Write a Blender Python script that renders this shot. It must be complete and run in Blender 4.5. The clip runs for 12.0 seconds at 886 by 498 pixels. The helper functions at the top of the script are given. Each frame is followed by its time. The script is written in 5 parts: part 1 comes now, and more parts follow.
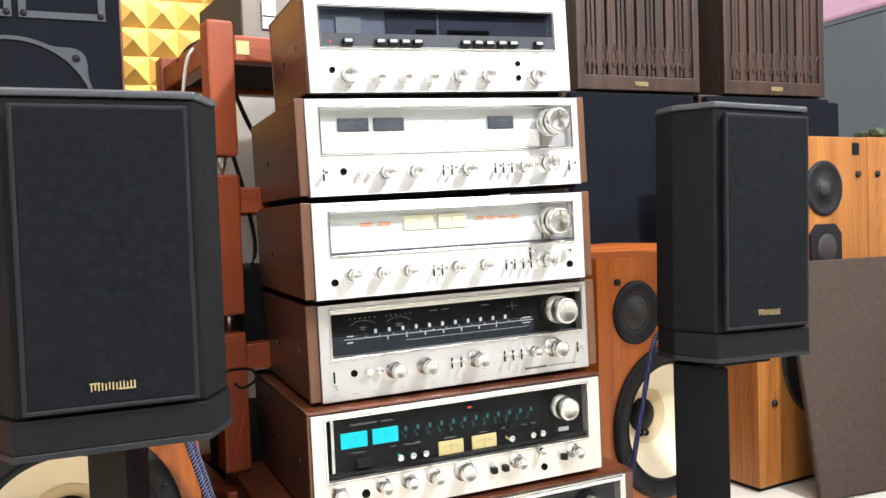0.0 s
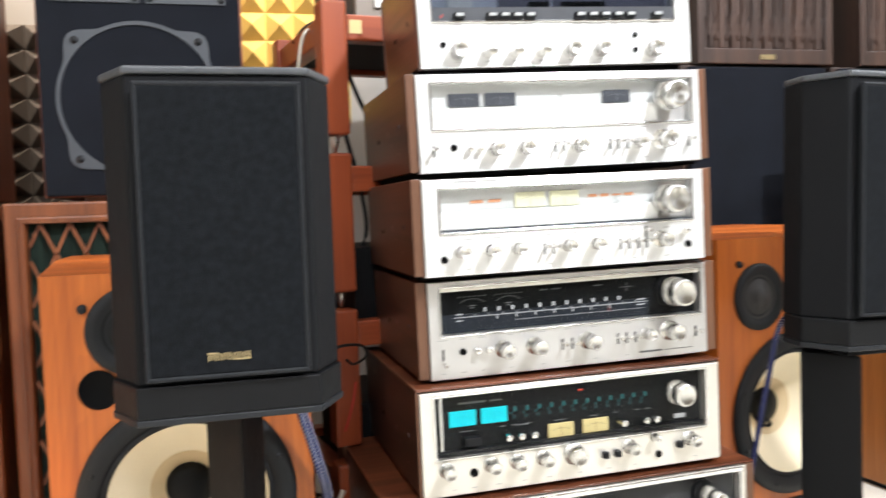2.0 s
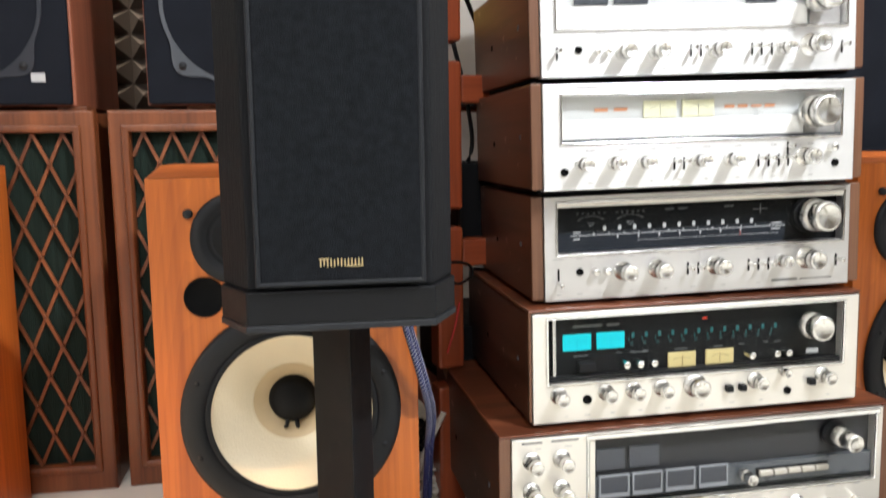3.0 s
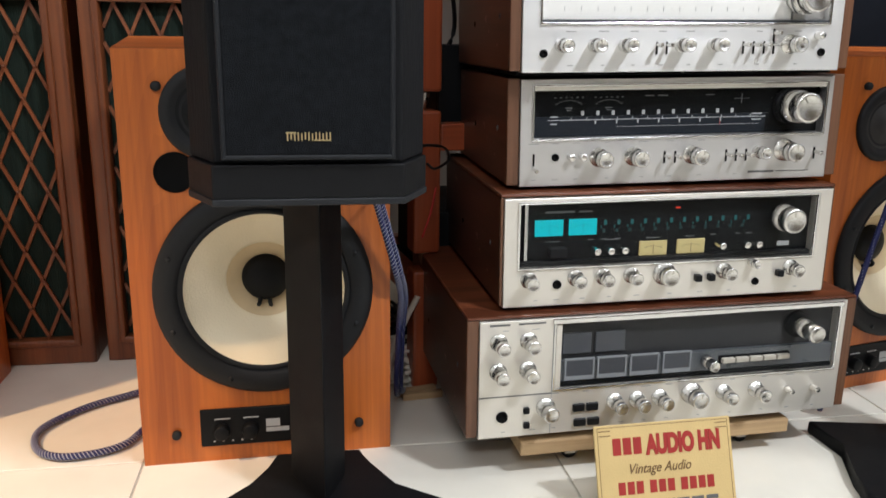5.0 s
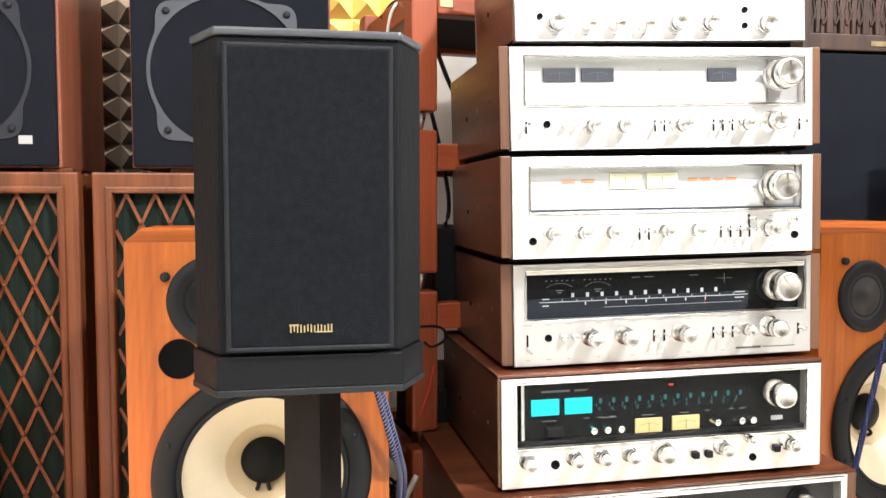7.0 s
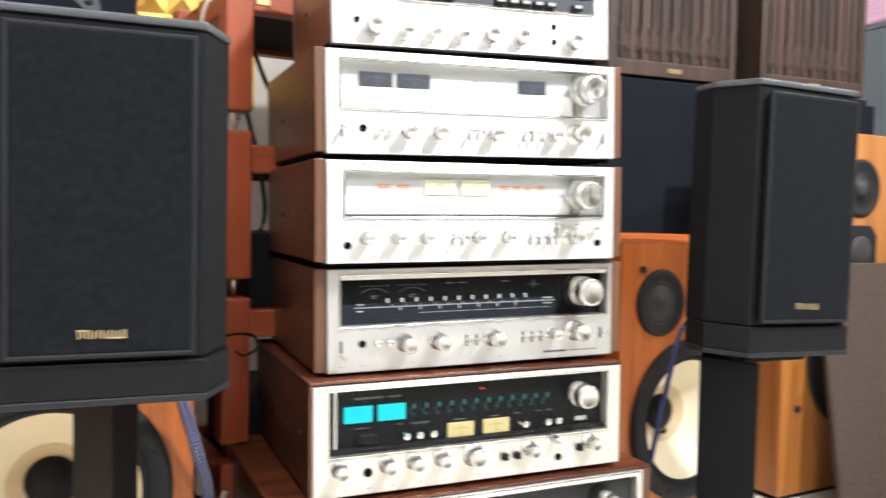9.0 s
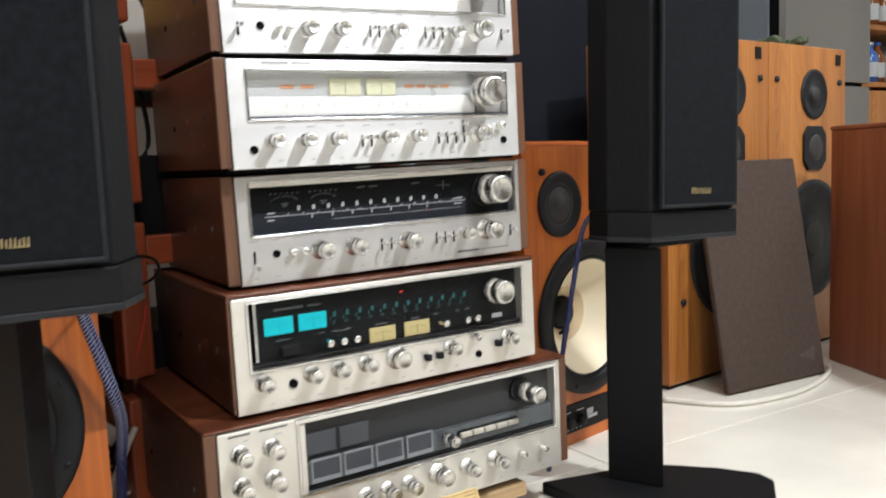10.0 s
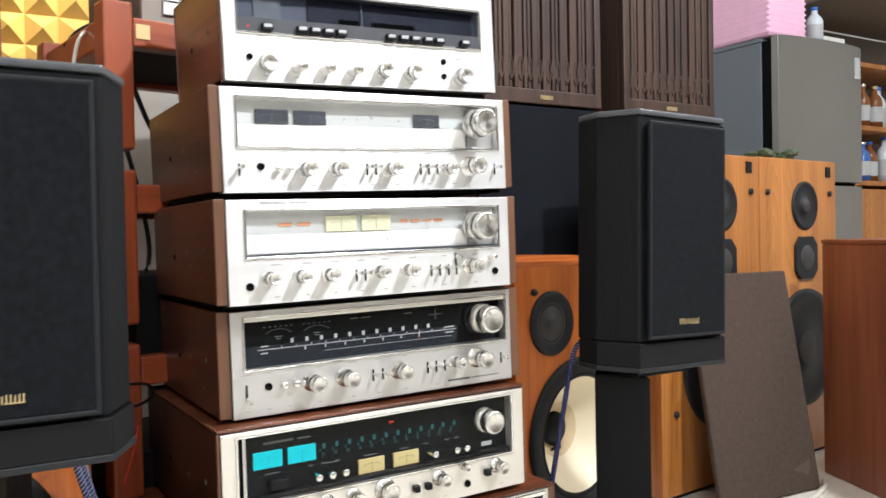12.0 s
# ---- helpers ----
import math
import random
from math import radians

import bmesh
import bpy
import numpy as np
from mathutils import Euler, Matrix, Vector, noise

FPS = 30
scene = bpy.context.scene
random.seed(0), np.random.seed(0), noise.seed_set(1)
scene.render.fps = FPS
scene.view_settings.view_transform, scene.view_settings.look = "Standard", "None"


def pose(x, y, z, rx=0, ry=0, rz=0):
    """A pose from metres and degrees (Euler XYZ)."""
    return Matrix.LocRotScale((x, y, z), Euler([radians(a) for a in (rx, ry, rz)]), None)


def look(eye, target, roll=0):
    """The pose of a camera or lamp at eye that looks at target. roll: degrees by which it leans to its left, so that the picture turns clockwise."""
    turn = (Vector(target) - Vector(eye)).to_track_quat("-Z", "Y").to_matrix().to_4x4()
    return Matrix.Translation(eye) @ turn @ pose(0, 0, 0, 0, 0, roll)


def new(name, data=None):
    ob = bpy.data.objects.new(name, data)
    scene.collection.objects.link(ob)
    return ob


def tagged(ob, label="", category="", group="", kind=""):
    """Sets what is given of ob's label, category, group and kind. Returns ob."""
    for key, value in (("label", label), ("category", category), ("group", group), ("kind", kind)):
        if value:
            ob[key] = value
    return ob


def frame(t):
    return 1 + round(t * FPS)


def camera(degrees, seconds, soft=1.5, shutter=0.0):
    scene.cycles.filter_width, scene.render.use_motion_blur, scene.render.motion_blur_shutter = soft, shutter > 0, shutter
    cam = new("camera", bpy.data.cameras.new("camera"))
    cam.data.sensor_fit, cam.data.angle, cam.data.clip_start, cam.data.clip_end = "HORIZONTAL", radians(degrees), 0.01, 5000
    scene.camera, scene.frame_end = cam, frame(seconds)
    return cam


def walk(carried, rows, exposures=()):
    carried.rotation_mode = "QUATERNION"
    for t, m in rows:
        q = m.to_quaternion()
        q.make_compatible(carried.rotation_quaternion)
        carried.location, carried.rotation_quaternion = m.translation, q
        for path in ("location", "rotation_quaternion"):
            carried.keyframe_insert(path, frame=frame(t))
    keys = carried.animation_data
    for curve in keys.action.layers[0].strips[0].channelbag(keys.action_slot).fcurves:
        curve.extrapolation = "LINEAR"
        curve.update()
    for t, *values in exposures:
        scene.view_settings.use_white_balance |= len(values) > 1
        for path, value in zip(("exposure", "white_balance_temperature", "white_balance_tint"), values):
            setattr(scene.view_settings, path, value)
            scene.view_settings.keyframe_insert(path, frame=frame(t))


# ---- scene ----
cam = camera(57.0, 12.0, 1.5, 0.5)
PATH = [
    (0, (-0.254, -1.116, 0.668), (0.51, 0.73, 0.595), -2.0),
    (0.5, (-0.253, -1.117, 0.668), (0.512, 0.729, 0.592), -1.9),
    (1, (-0.254, -1.117, 0.668), (0.505, 0.732, 0.593), -1.7),
    (1.5, (-0.248, -1.118, 0.67), (0.444, 0.757, 0.58), -2.1),
    (2, (-0.248, -1.099, 0.657), (0.259, 0.834, 0.556), -1.9),
    (2.5, (-0.267, -1.052, 0.639), (0.055, 0.916, 0.488), -0.9),
    (3, (-0.278, -1.022, 0.621), (0.028, 0.938, 0.369), -0.8),
    (3.5, (-0.259, -1.004, 0.598), (0.052, 0.911, 0.111), 0.4),
    (3.7, (-0.263, -1.011, 0.573), (0.067, 0.887, 0.035), 0.6),
    (5.5, (-0.254, -1.025, 0.619), (0.071, 0.898, 0.177), 0.9),
    (6, (-0.257, -1.037, 0.633), (0.079, 0.916, 0.356), 0.6),
    (6.5, (-0.26, -1.052, 0.637), (0.073, 0.916, 0.511), -0.0),
    (8.5, (-0.249, -1.052, 0.633), (0.234, 0.886, 0.532), 0.7),
    (9, (-0.239, -1.042, 0.625), (0.502, 0.813, 0.545), 1.2),
    (9.5, (-0.249, -1.019, 0.603), (0.702, 0.737, 0.497), 0.6),
    (10, (-0.289, -1.002, 0.557), (0.734, 0.704, 0.351), -2.2),
    (10.5, (-0.333, -0.998, 0.493), (0.581, 0.774, 0.338), -0.4),
    (11, (-0.331, -0.985, 0.485), (0.578, 0.795, 0.406), 1.0),
    (11.5, (-0.324, -0.995, 0.584), (0.682, 0.734, 0.564), 0.3),
    (12, (-0.285, -1.026, 0.645), (0.746, 0.688, 0.613), -1.1),
]
EXPOSURES = [(0, 0.05, 6500, 14), (1.5, 0.05, 6500, 14), (2.5, -0.05, 6500, 14), (3, -0.15, 6500, 14), (3.5, -0.75, 6500, 14), (5.5, -0.85, 6400, 15), (6, -0.02, 6750, 16), (6.5, 0.4, 6750, 16), (8.5, 0.15, 6500, 14), (9.0, 0.12, 6500, 14), (9.5, -0.15, 6500, 14), (10, -0.55, 6500, 14), (10.5, -0.5, 6500, 14), (11, -0.3, 6500, 14), (11.5, -0.12, 6500, 14), (12, -0.3, 6500, 14)]
walk(cam, [(t, look(eye, target, roll)) for t, eye, target, roll in PATH], EXPOSURES)

# ---- light ----
world = bpy.data.worlds.new("room")
world.use_nodes = True
world.node_tree.nodes["Background"].inputs[0].default_value = (0.75, 0.85, 1.0, 1)
world.node_tree.nodes["Background"].inputs[1].default_value = 0.4
scene.world = world


def area_lamp(name, m, sx, sy, watts, colour):
    data = bpy.data.lights.new(name, "AREA")
    data.shape, data.size, data.size_y, data.energy, data.color = "RECTANGLE", sx, sy, watts, colour
    ob = new(name, data)
    ob.matrix_world = m
    return ob


# bright ceiling tube of the shop, before the stack on its right
area_lamp("tube_light_key", look((1.25, -1.65, 2.70), (0.3, 0.0, 0.6)), 0.30, 0.08, 125, (0.90, 0.96, 1.0))
# three unseen fill lamps, added to brighten the fronts and the floor
area_lamp("fill_light_back", look((-0.9, -1.8, 2.76), (-0.85, -1.6, 0)), 1.2, 0.2, 28, (0.90, 0.96, 1.0))
area_lamp("fill_light_rear", look((-0.6, -3.2, 2.55), (-0.4, 0.0, 0.3)), 1.2, 0.2, 52, (0.94, 0.96, 1.0))
area_lamp("fill_light_right", look((2.9, -0.9, 2.76), (2.9, -0.89, 0)), 1.2, 0.3, 66, (0.90, 0.96, 1.0))
warm = area_lamp("lamp_light_warm", look((-0.02, 0.72, 1.55), (-0.15, 1.04, 1.15)), 0.12, 0.12, 1.1, (1.0, 0.89, 0.72))
warm.data.spread = radians(55)
# unseen washer added to whiten the wall above the dark foam
wash = area_lamp("wall_fill_light", look((-0.72, 0.80, 1.90), (-0.70, 1.06, 1.22)), 0.30, 0.10, 2.6, (1.0, 0.90, 0.76))
wash.data.spread = radians(50)
spot = bpy.data.lights.new("lamp_light_floor", "SPOT")
spot.energy, spot.color, spot.spot_size, spot.spot_blend, spot.shadow_soft_size = 250, (1.0, 0.64, 0.33), radians(26), 0.35, 0.04
spot_ob = new("lamp_light_floor", spot)
spot_ob.matrix_world = look((-1.6, -0.35, 1.75), (-0.72, 0.10, 0))


# ---- materials ----
def nodes_of(name):
    m = bpy.data.materials.new(name)
    m.use_nodes = True
    nt = m.node_tree
    return m, nt, nt.nodes["Principled BSDF"]


def plain(name, colour, rough=0.5, metal=0.0, vary=0.12, scale=40.0, bump=0.0, bump_scale=400.0, stretch=(1, 1, 1), coat=0.0, spec=0.5):
    """A surface with mottled colour and roughness and a fine relief."""
    m, nt, bsdf = nodes_of(name)
    N, K = nt.nodes.new, nt.links.new
    co, mp = N("ShaderNodeTexCoord"), N("ShaderNodeMapping")
    mp.inputs["Scale"].default_value = stretch
    K(co.outputs["Object"], mp.inputs["Vector"])
    big, mix = N("ShaderNodeTexNoise"), N("ShaderNodeMix")
    big.inputs["Scale"].default_value, big.inputs["Detail"].default_value = scale, 6
    K(mp.outputs[0], big.inputs["Vector"])
    mix.data_type = "RGBA"
    lo = [c * (1 - vary) for c in colour]
    hi = [min(1, c * (1 + vary)) for c in colour]
    mix.inputs[6].default_value, mix.inputs[7].default_value = (*lo, 1), (*hi, 1)
    K(big.outputs[0], mix.inputs[0])
    K(mix.outputs[2], bsdf.inputs["Base Color"])
    rr = N("ShaderNodeMapRange")
    rr.inputs[3].default_value, rr.inputs[4].default_value = max(0.02, rough - 0.1), min(1, rough + 0.1)
    K(big.outputs[0], rr.inputs[0])
    K(rr.outputs[0], bsdf.inputs["Roughness"])
    bsdf.inputs["Metallic"].default_value = metal
    bsdf.inputs["Specular IOR Level"].default_value = spec
    bsdf.inputs["Coat Weight"].default_value = coat
    if bump:
        fine, bp = N("ShaderNodeTexNoise"), N("ShaderNodeBump")
        fine.inputs["Scale"].default_value = bump_scale
        bp.inputs["Strength"].default_value, bp.inputs["Distance"].default_value = bump, 0.002
        K(mp.outputs[0], fine.inputs["Vector"])
        K(fine.outputs[0], bp.inputs["Height"])
        K(bp.outputs[0], bsdf.inputs["Normal"])
    return m


def wood(name, dark, light, axis=2, rough=0.45, scale=1.0, coat=0.1, arches=0.0, worn=0.0):
    """Veneer with the grain along one axis, with pale chips and rubbed spots where worn."""
    m, nt, bsdf = nodes_of(name)
    N, K = nt.nodes.new, nt.links.new
    co, mp, mp2 = N("ShaderNodeTexCoord"), N("ShaderNodeMapping"), N("ShaderNodeMapping")
    s, s2 = [28.0 * scale] * 3, [260.0 * scale] * 3
    s[axis], s2[axis] = 1.6 * scale, 5.0 * scale
    mp.inputs["Scale"].default_value, mp2.inputs["Scale"].default_value = s, s2
    K(co.outputs["Object"], mp.inputs["Vector"])
    K(co.outputs["Object"], mp2.inputs["Vector"])
    rings, fine = N("ShaderNodeTexNoise"), N("ShaderNodeTexNoise")
    rings.inputs["Scale"].default_value, rings.inputs["Detail"].default_value, rings.inputs["Distortion"].default_value = 1.0, 4, 0.6
    fine.inputs["Scale"].default_value, fine.inputs["Detail"].default_value = 1.0, 3
    K(mp.outputs[0], rings.inputs["Vector"])
    K(mp2.outputs[0], fine.inputs["Vector"])
    add, ramp = N("ShaderNodeMath"), N("ShaderNodeValToRGB")
    add.operation = "MULTIPLY_ADD"
    add.inputs[1].default_value = 0.45
    K(fine.outputs[0], add.inputs[0])
    K(rings.outputs[0], add.inputs[2])
    if arches:
        # long ellipses of flat-sawn grain, warped so that no two arches are alike
        mp3, warp, mixv, wave, soft = N("ShaderNodeMapping"), N("ShaderNodeTexNoise"), N("ShaderNodeVectorMath"), N("ShaderNodeTexWave"), N("ShaderNodeMath")
        s3 = [1.0] * 3
        s3[axis] = 0.13
        mp3.inputs["Scale"].default_value = s3
        mp3.inputs["Location"].default_value = (-0.11, 0.03, -0.012)
        K(co.outputs["Object"], mp3.inputs["Vector"])
        warp.inputs["Scale"].default_value, warp.inputs["Detail"].default_value = 9, 3
        K(mp3.outputs[0], warp.inputs["Vector"])
        mixv.operation = "MULTIPLY_ADD"
        mixv.inputs[1].default_value = (0.085, 0.085, 0.085)
        K(warp.outputs["Color"], mixv.inputs[0])
        K(mp3.outputs[0], mixv.inputs[2])
        wave.wave_type, wave.rings_direction, wave.wave_profile = "RINGS", "SPHERICAL", "SAW"
        wave.inputs["Scale"].default_value = 34
        K(mixv.outputs[0], wave.inputs["Vector"])
        soft.operation = "MULTIPLY_ADD"
        soft.inputs[1].default_value = -arches
        K(wave.outputs["Fac"], soft.inputs[0])
        K(add.outputs[0], soft.inputs[2])
        add = soft
    ramp.color_ramp.elements[0].position, ramp.color_ramp.elements[1].position = (0.38, 0.90) if arches else (0.5, 0.95)
    ramp.color_ramp.elements[0].color, ramp.color_ramp.elements[1].color = (*dark, 1), (*light, 1)
    K(add.outputs[0], ramp.inputs[0])
    if worn:
        chips, cloud, cut, both, mix = N("ShaderNodeTexNoise"), N("ShaderNodeTexNoise"), N("ShaderNodeMapRange"), N("ShaderNodeMath"), N("ShaderNodeMix")
        chips.inputs["Scale"].default_value, chips.inputs["Detail"].default_value = 120, 2
        cloud.inputs["Scale"].default_value, cloud.inputs["Detail"].default_value = 11, 3
        K(co.outputs["Object"], chips.inputs["Vector"])
        K(co.outputs["Object"], cloud.inputs["Vector"])
        both.operation = "MULTIPLY"
        K(chips.outputs[0], both.inputs[0])
        K(cloud.outputs[0], both.inputs[1])
        cut.inputs[1].default_value, cut.inputs[2].default_value = 0.425, 0.455
        cut.inputs[3].default_value, cut.inputs[4].default_value = 0.0, worn
        K(both.outputs[0], cut.inputs[0])
        mix.data_type = "RGBA"
        mix.inputs[7].default_value = (0.34, 0.25, 0.19, 1)
        K(cut.outputs[0], mix.inputs[0])
        K(ramp.outputs[0], mix.inputs[6])
        K(mix.outputs[2], bsdf.inputs["Base Color"])
    else:
        K(ramp.outputs[0], bsdf.inputs["Base Color"])
    bp = N("ShaderNodeBump")
    bp.inputs["Strength"].default_value, bp.inputs["Distance"].default_value = 0.15, 0.001
    K(fine.outputs[0], bp.inputs["Height"])
    K(bp.outputs[0], bsdf.inputs["Normal"])
    bsdf.inputs["Roughness"].default_value, bsdf.inputs["Coat Weight"].default_value = rough, coat
    bsdf.inputs["Coat Roughness"].default_value = 0.25
    return m


def brushed(name, colour, rough, metal):
    """Metal sheet brushed along its length: highlights run upright, with faint long streaks and smudges."""
    m = plain(name, colour, rough, metal, 0.05, 30, 0.06, 900, (0.05, 1, 1))
    nt = m.node_tree
    bsdf, tan = nt.nodes["Principled BSDF"], nt.nodes.new("ShaderNodeTangent")
    tan.direction_type, tan.axis = "RADIAL", "Z"
    nt.links.new(tan.outputs[0], bsdf.inputs["Tangent"])
    bsdf.inputs["Anisotropic"].default_value, bsdf.inputs["Anisotropic Rotation"].default_value = 0.7, 0.25
    return m


def glowing(name, colour, strength, base=(0.02, 0.02, 0.02)):
    m, nt, bsdf = nodes_of(name)
    bsdf.inputs["Base Color"].default_value = (*base, 1)
    bsdf.inputs["Emission Color"].default_value = (*colour, 1)
    bsdf.inputs["Emission Strength"].default_value = strength
    bsdf.inputs["Roughness"].default_value = 0.6
    bsdf.inputs["Specular IOR Level"].default_value = 0.1
    return m


def clear(name, tint=(1, 1, 1), rough=0.02):
    """Thin clear pane: mostly see-through, with real gloss."""
    m, nt, bsdf = nodes_of(name)
    N, K = nt.nodes.new, nt.links.new
    see, gl, fr, mix = N("ShaderNodeBsdfTransparent"), N("ShaderNodeBsdfGlossy"), N("ShaderNodeFresnel"), N("ShaderNodeMixShader")
    see.inputs[0].default_value = (*tint, 1)
    gl.inputs["Roughness"].default_value = rough
    fr.inputs[0].default_value = 1.14
    K(fr.outputs[0], mix.inputs[0])
    K(see.outputs[0], mix.inputs[1])
    K(gl.outputs[0], mix.inputs[2])
    K(mix.outputs[0], nt.nodes["Material Output"].inputs[0])
    return m


def turned(name):
    """Lathe-turned metal with rings round the axis, so that the face shows a fan of light."""
    m, nt, bsdf = nodes_of(name)
    N, K = nt.nodes.new, nt.links.new
    tan, co, wave, bp = N("ShaderNodeTangent"), N("ShaderNodeTexCoord"), N("ShaderNodeTexWave"), N("ShaderNodeBump")
    tan.direction_type, tan.axis = "RADIAL", "Y"
    K(tan.outputs[0], bsdf.inputs["Tangent"])
    wave.wave_type, wave.rings_direction = "RINGS", "Y"
    wave.inputs["Scale"].default_value = 700
    K(co.outputs["Object"], wave.inputs["Vector"])
    bp.inputs["Strength"].default_value, bp.inputs["Distance"].default_value = 0.08, 0.0004
    K(wave.outputs["Fac"], bp.inputs["Height"])
    K(bp.outputs[0], bsdf.inputs["Normal"])
    bsdf.inputs["Base Color"].default_value = (0.73, 0.72, 0.69, 1)
    bsdf.inputs["Metallic"].default_value, bsdf.inputs["Roughness"].default_value = 1.0, 0.27
    bsdf.inputs["Anisotropic"].default_value = 0.8
    return m


ALU = brushed("brushed_aluminium", (0.84, 0.84, 0.83), 0.33, 0.65)
ALU_WARM = brushed("champagne_aluminium", (0.74, 0.705, 0.635), 0.35, 0.65)
ALU_GREY = brushed("satin_aluminium", (0.63, 0.62, 0.605), 0.31, 0.8)
KNOB = turned("turned_aluminium")
CHROME = plain("bright_trim", (0.80, 0.80, 0.80), 0.15, 1.0, 0.05, 60)
DIAL_SILVER = plain("silver_dial", (0.64, 0.66, 0.65), 0.3, 0.3, 0.05, 25)
DIAL_BLACK = plain("black_dial", (0.007, 0.0076, 0.0082), 0.4, 0.0, 0.2, 30, spec=0.06)
DIAL_GREY = plain("grey_dial", (0.095, 0.105, 0.115), 0.3, 0.3, 0.1, 30)
# black dial lightened to stand in for the sheen of its window
DIAL_SHEEN = plain("sheen_black_dial", (0.030, 0.031, 0.033), 0.35, 0.0, 0.2, 30, spec=0.2)
DIAL_SLATE = plain("slate_dial", (0.016, 0.019, 0.024), 0.4, 0.0, 0.2, 30, spec=0.1)
DARK_STRIP = plain("dark_grey_strip", (0.050, 0.053, 0.060), 0.45, 0.1, 0.15, 60)
GLASS = clear("clear_window")
SMOKED = clear("smoked_window", (0.55, 0.57, 0.60))
BLACK_PLASTIC = plain("black_plastic", (0.0060, 0.0064, 0.0072), 0.5, 0, 0.2, 60, 0.1, 700, spec=0.18)
DARK_HOLE = plain("dark_hole", (0.006, 0.006, 0.006), 0.9, 0, 0.2, 60, spec=0.05)
BLACK_ASH = plain("black_ash", (0.0066, 0.0070, 0.0080), 0.7, 0, 0.35, 30, 0.5, 60, (8, 8, 0.6), spec=0.14)
# charcoal raised so the lids carry the grazing light from above
LID_LIT_GREY = plain("lit_charcoal_trim", (0.062, 0.066, 0.072), 0.34, 0, 0.2, 60, 0.1, 500, spec=0.5)
CLOTH = plain("black_grille_cloth", (0.0074, 0.0084, 0.0100), 0.95, 0, 0.8, 110, 0.6, 900, spec=0.10)
NAVY_CLOTH = plain("dark_blue_grille_cloth", (0.0088, 0.0102, 0.0142), 0.95, 0, 0.4, 12, 0.6, 800, spec=0.12)
GREEN_CLOTH = plain("dark_green_cloth", (0.012, 0.020, 0.0155), 0.9, 0, 0.75, 14, 0.8, 120, (9, 9, 0.3), spec=0.1)
SCUFF = plain("worn_brown_cloth", (0.090, 0.067, 0.055), 0.95, 0, 0.35, 75, 0.6, 900, spec=0.15)
BROWN_CLOTH = plain("brown_grille_cloth", (0.069, 0.049, 0.039), 0.95, 0, 0.34, 75, 0.6, 900, spec=0.15)
WALNUT = wood("walnut_veneer", (0.020, 0.0068, 0.0034), (0.076, 0.0275, 0.0140), 1, 0.33, worn=0.5)
# walnut darkened to carry the shade on the two lowest cases
WALNUT_SHADED = wood("shaded_walnut_veneer", (0.011, 0.0042, 0.0024), (0.046, 0.0175, 0.0095), 1, 0.36, worn=0.6)
# reddish walnut with the light from above put into its colour
WALNUT_LIT_TOP = wood("lit_red_walnut_veneer", (0.055, 0.015, 0.0065), (0.20, 0.060, 0.025), 0, 0.34, worn=0.6)
WALNUT_MID = wood("mid_walnut_veneer", (0.060, 0.019, 0.009), (0.175, 0.062, 0.030), 1, 0.36, worn=0.4)
WALNUT_UP = wood("walnut_cheek", (0.068, 0.027, 0.012), (0.175, 0.078, 0.040), 2, 0.45)
TEAK = wood("orange_teak", (0.27, 0.055, 0.0065), (0.58, 0.150, 0.020), 2, 0.42, 0.6, arches=0.07)
# teak with crosswise grain, brightened for the light falling on the tops
TEAK_TOP_LIT = wood("orange_teak_lit_top", (0.36, 0.072, 0.010), (0.66, 0.165, 0.026), 0, 0.36, 0.6, 0.25)
OAK = wood("honey_oak", (0.23, 0.072, 0.013), (0.48, 0.190, 0.042), 2, 0.42, 0.5, arches=0.16)
CHERRY = wood("red_cherry", (0.22, 0.040, 0.012), (0.36, 0.078, 0.024), 2, 0.35, 0.6, 0.3)
CHERRY_X = wood("red_cherry_rail", (0.22, 0.040, 0.012), (0.36, 0.078, 0.024), 0, 0.35, 0.6, 0.3)
FRET = wood("brown_fretwork", (0.020, 0.0095, 0.0058), (0.066, 0.032, 0.020), 2, 0.5)
FRAME_WOOD = wood("mid_brown_frame", (0.080, 0.021, 0.0062), (0.225, 0.067, 0.0200), 2, 0.42, 0.7)
RED_WOOD = wood("red_brown_panel", (0.16, 0.044, 0.021), (0.31, 0.100, 0.050), 2, 0.4, 0.8)
PINE = wood("bare_pine", (0.27, 0.17, 0.08), (0.50, 0.34, 0.18), 0, 0.7, 0.8, 0.0)
CONE = plain("cream_paper_cone", (0.88, 0.77, 0.56), 0.85, 0, 0.06, 20, 0.3, 300)
CONE_GLUE = plain("tan_glue_ring", (0.70, 0.54, 0.32), 0.75, 0, 0.12, 40)
RUBBER = plain("black_rubber", (0.010, 0.0105, 0.0115), 0.6, 0, 0.2, 50, spec=0.3)
IRON = plain("black_powder_coat", (0.0055, 0.0058, 0.0065), 0.6, 0, 0.2, 40, 0.3, 900, spec=0.16)
RIM = plain("grille_rim_paint", (0.0105, 0.0118, 0.0138), 0.5, 0, 0.25, 60, 0.1, 500, spec=0.22)
MOULDED = plain("dark_moulded_edge", (0.013, 0.0145, 0.017), 0.45, 0, 0.2, 60, 0.1, 500, spec=0.3)
GREY_METAL = plain("grey_cast_frame", (0.046, 0.052, 0.060), 0.55, 0.1, 0.2, 40)
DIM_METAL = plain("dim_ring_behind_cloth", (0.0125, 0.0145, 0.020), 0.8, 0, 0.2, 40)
# unseen wall behind the camera, dark to cut reflections and bounce
SOUTH_PAINT = plain("dark_unseen_wall", (0.16, 0.13, 0.10), 0.8, 0, 0.4, 3)
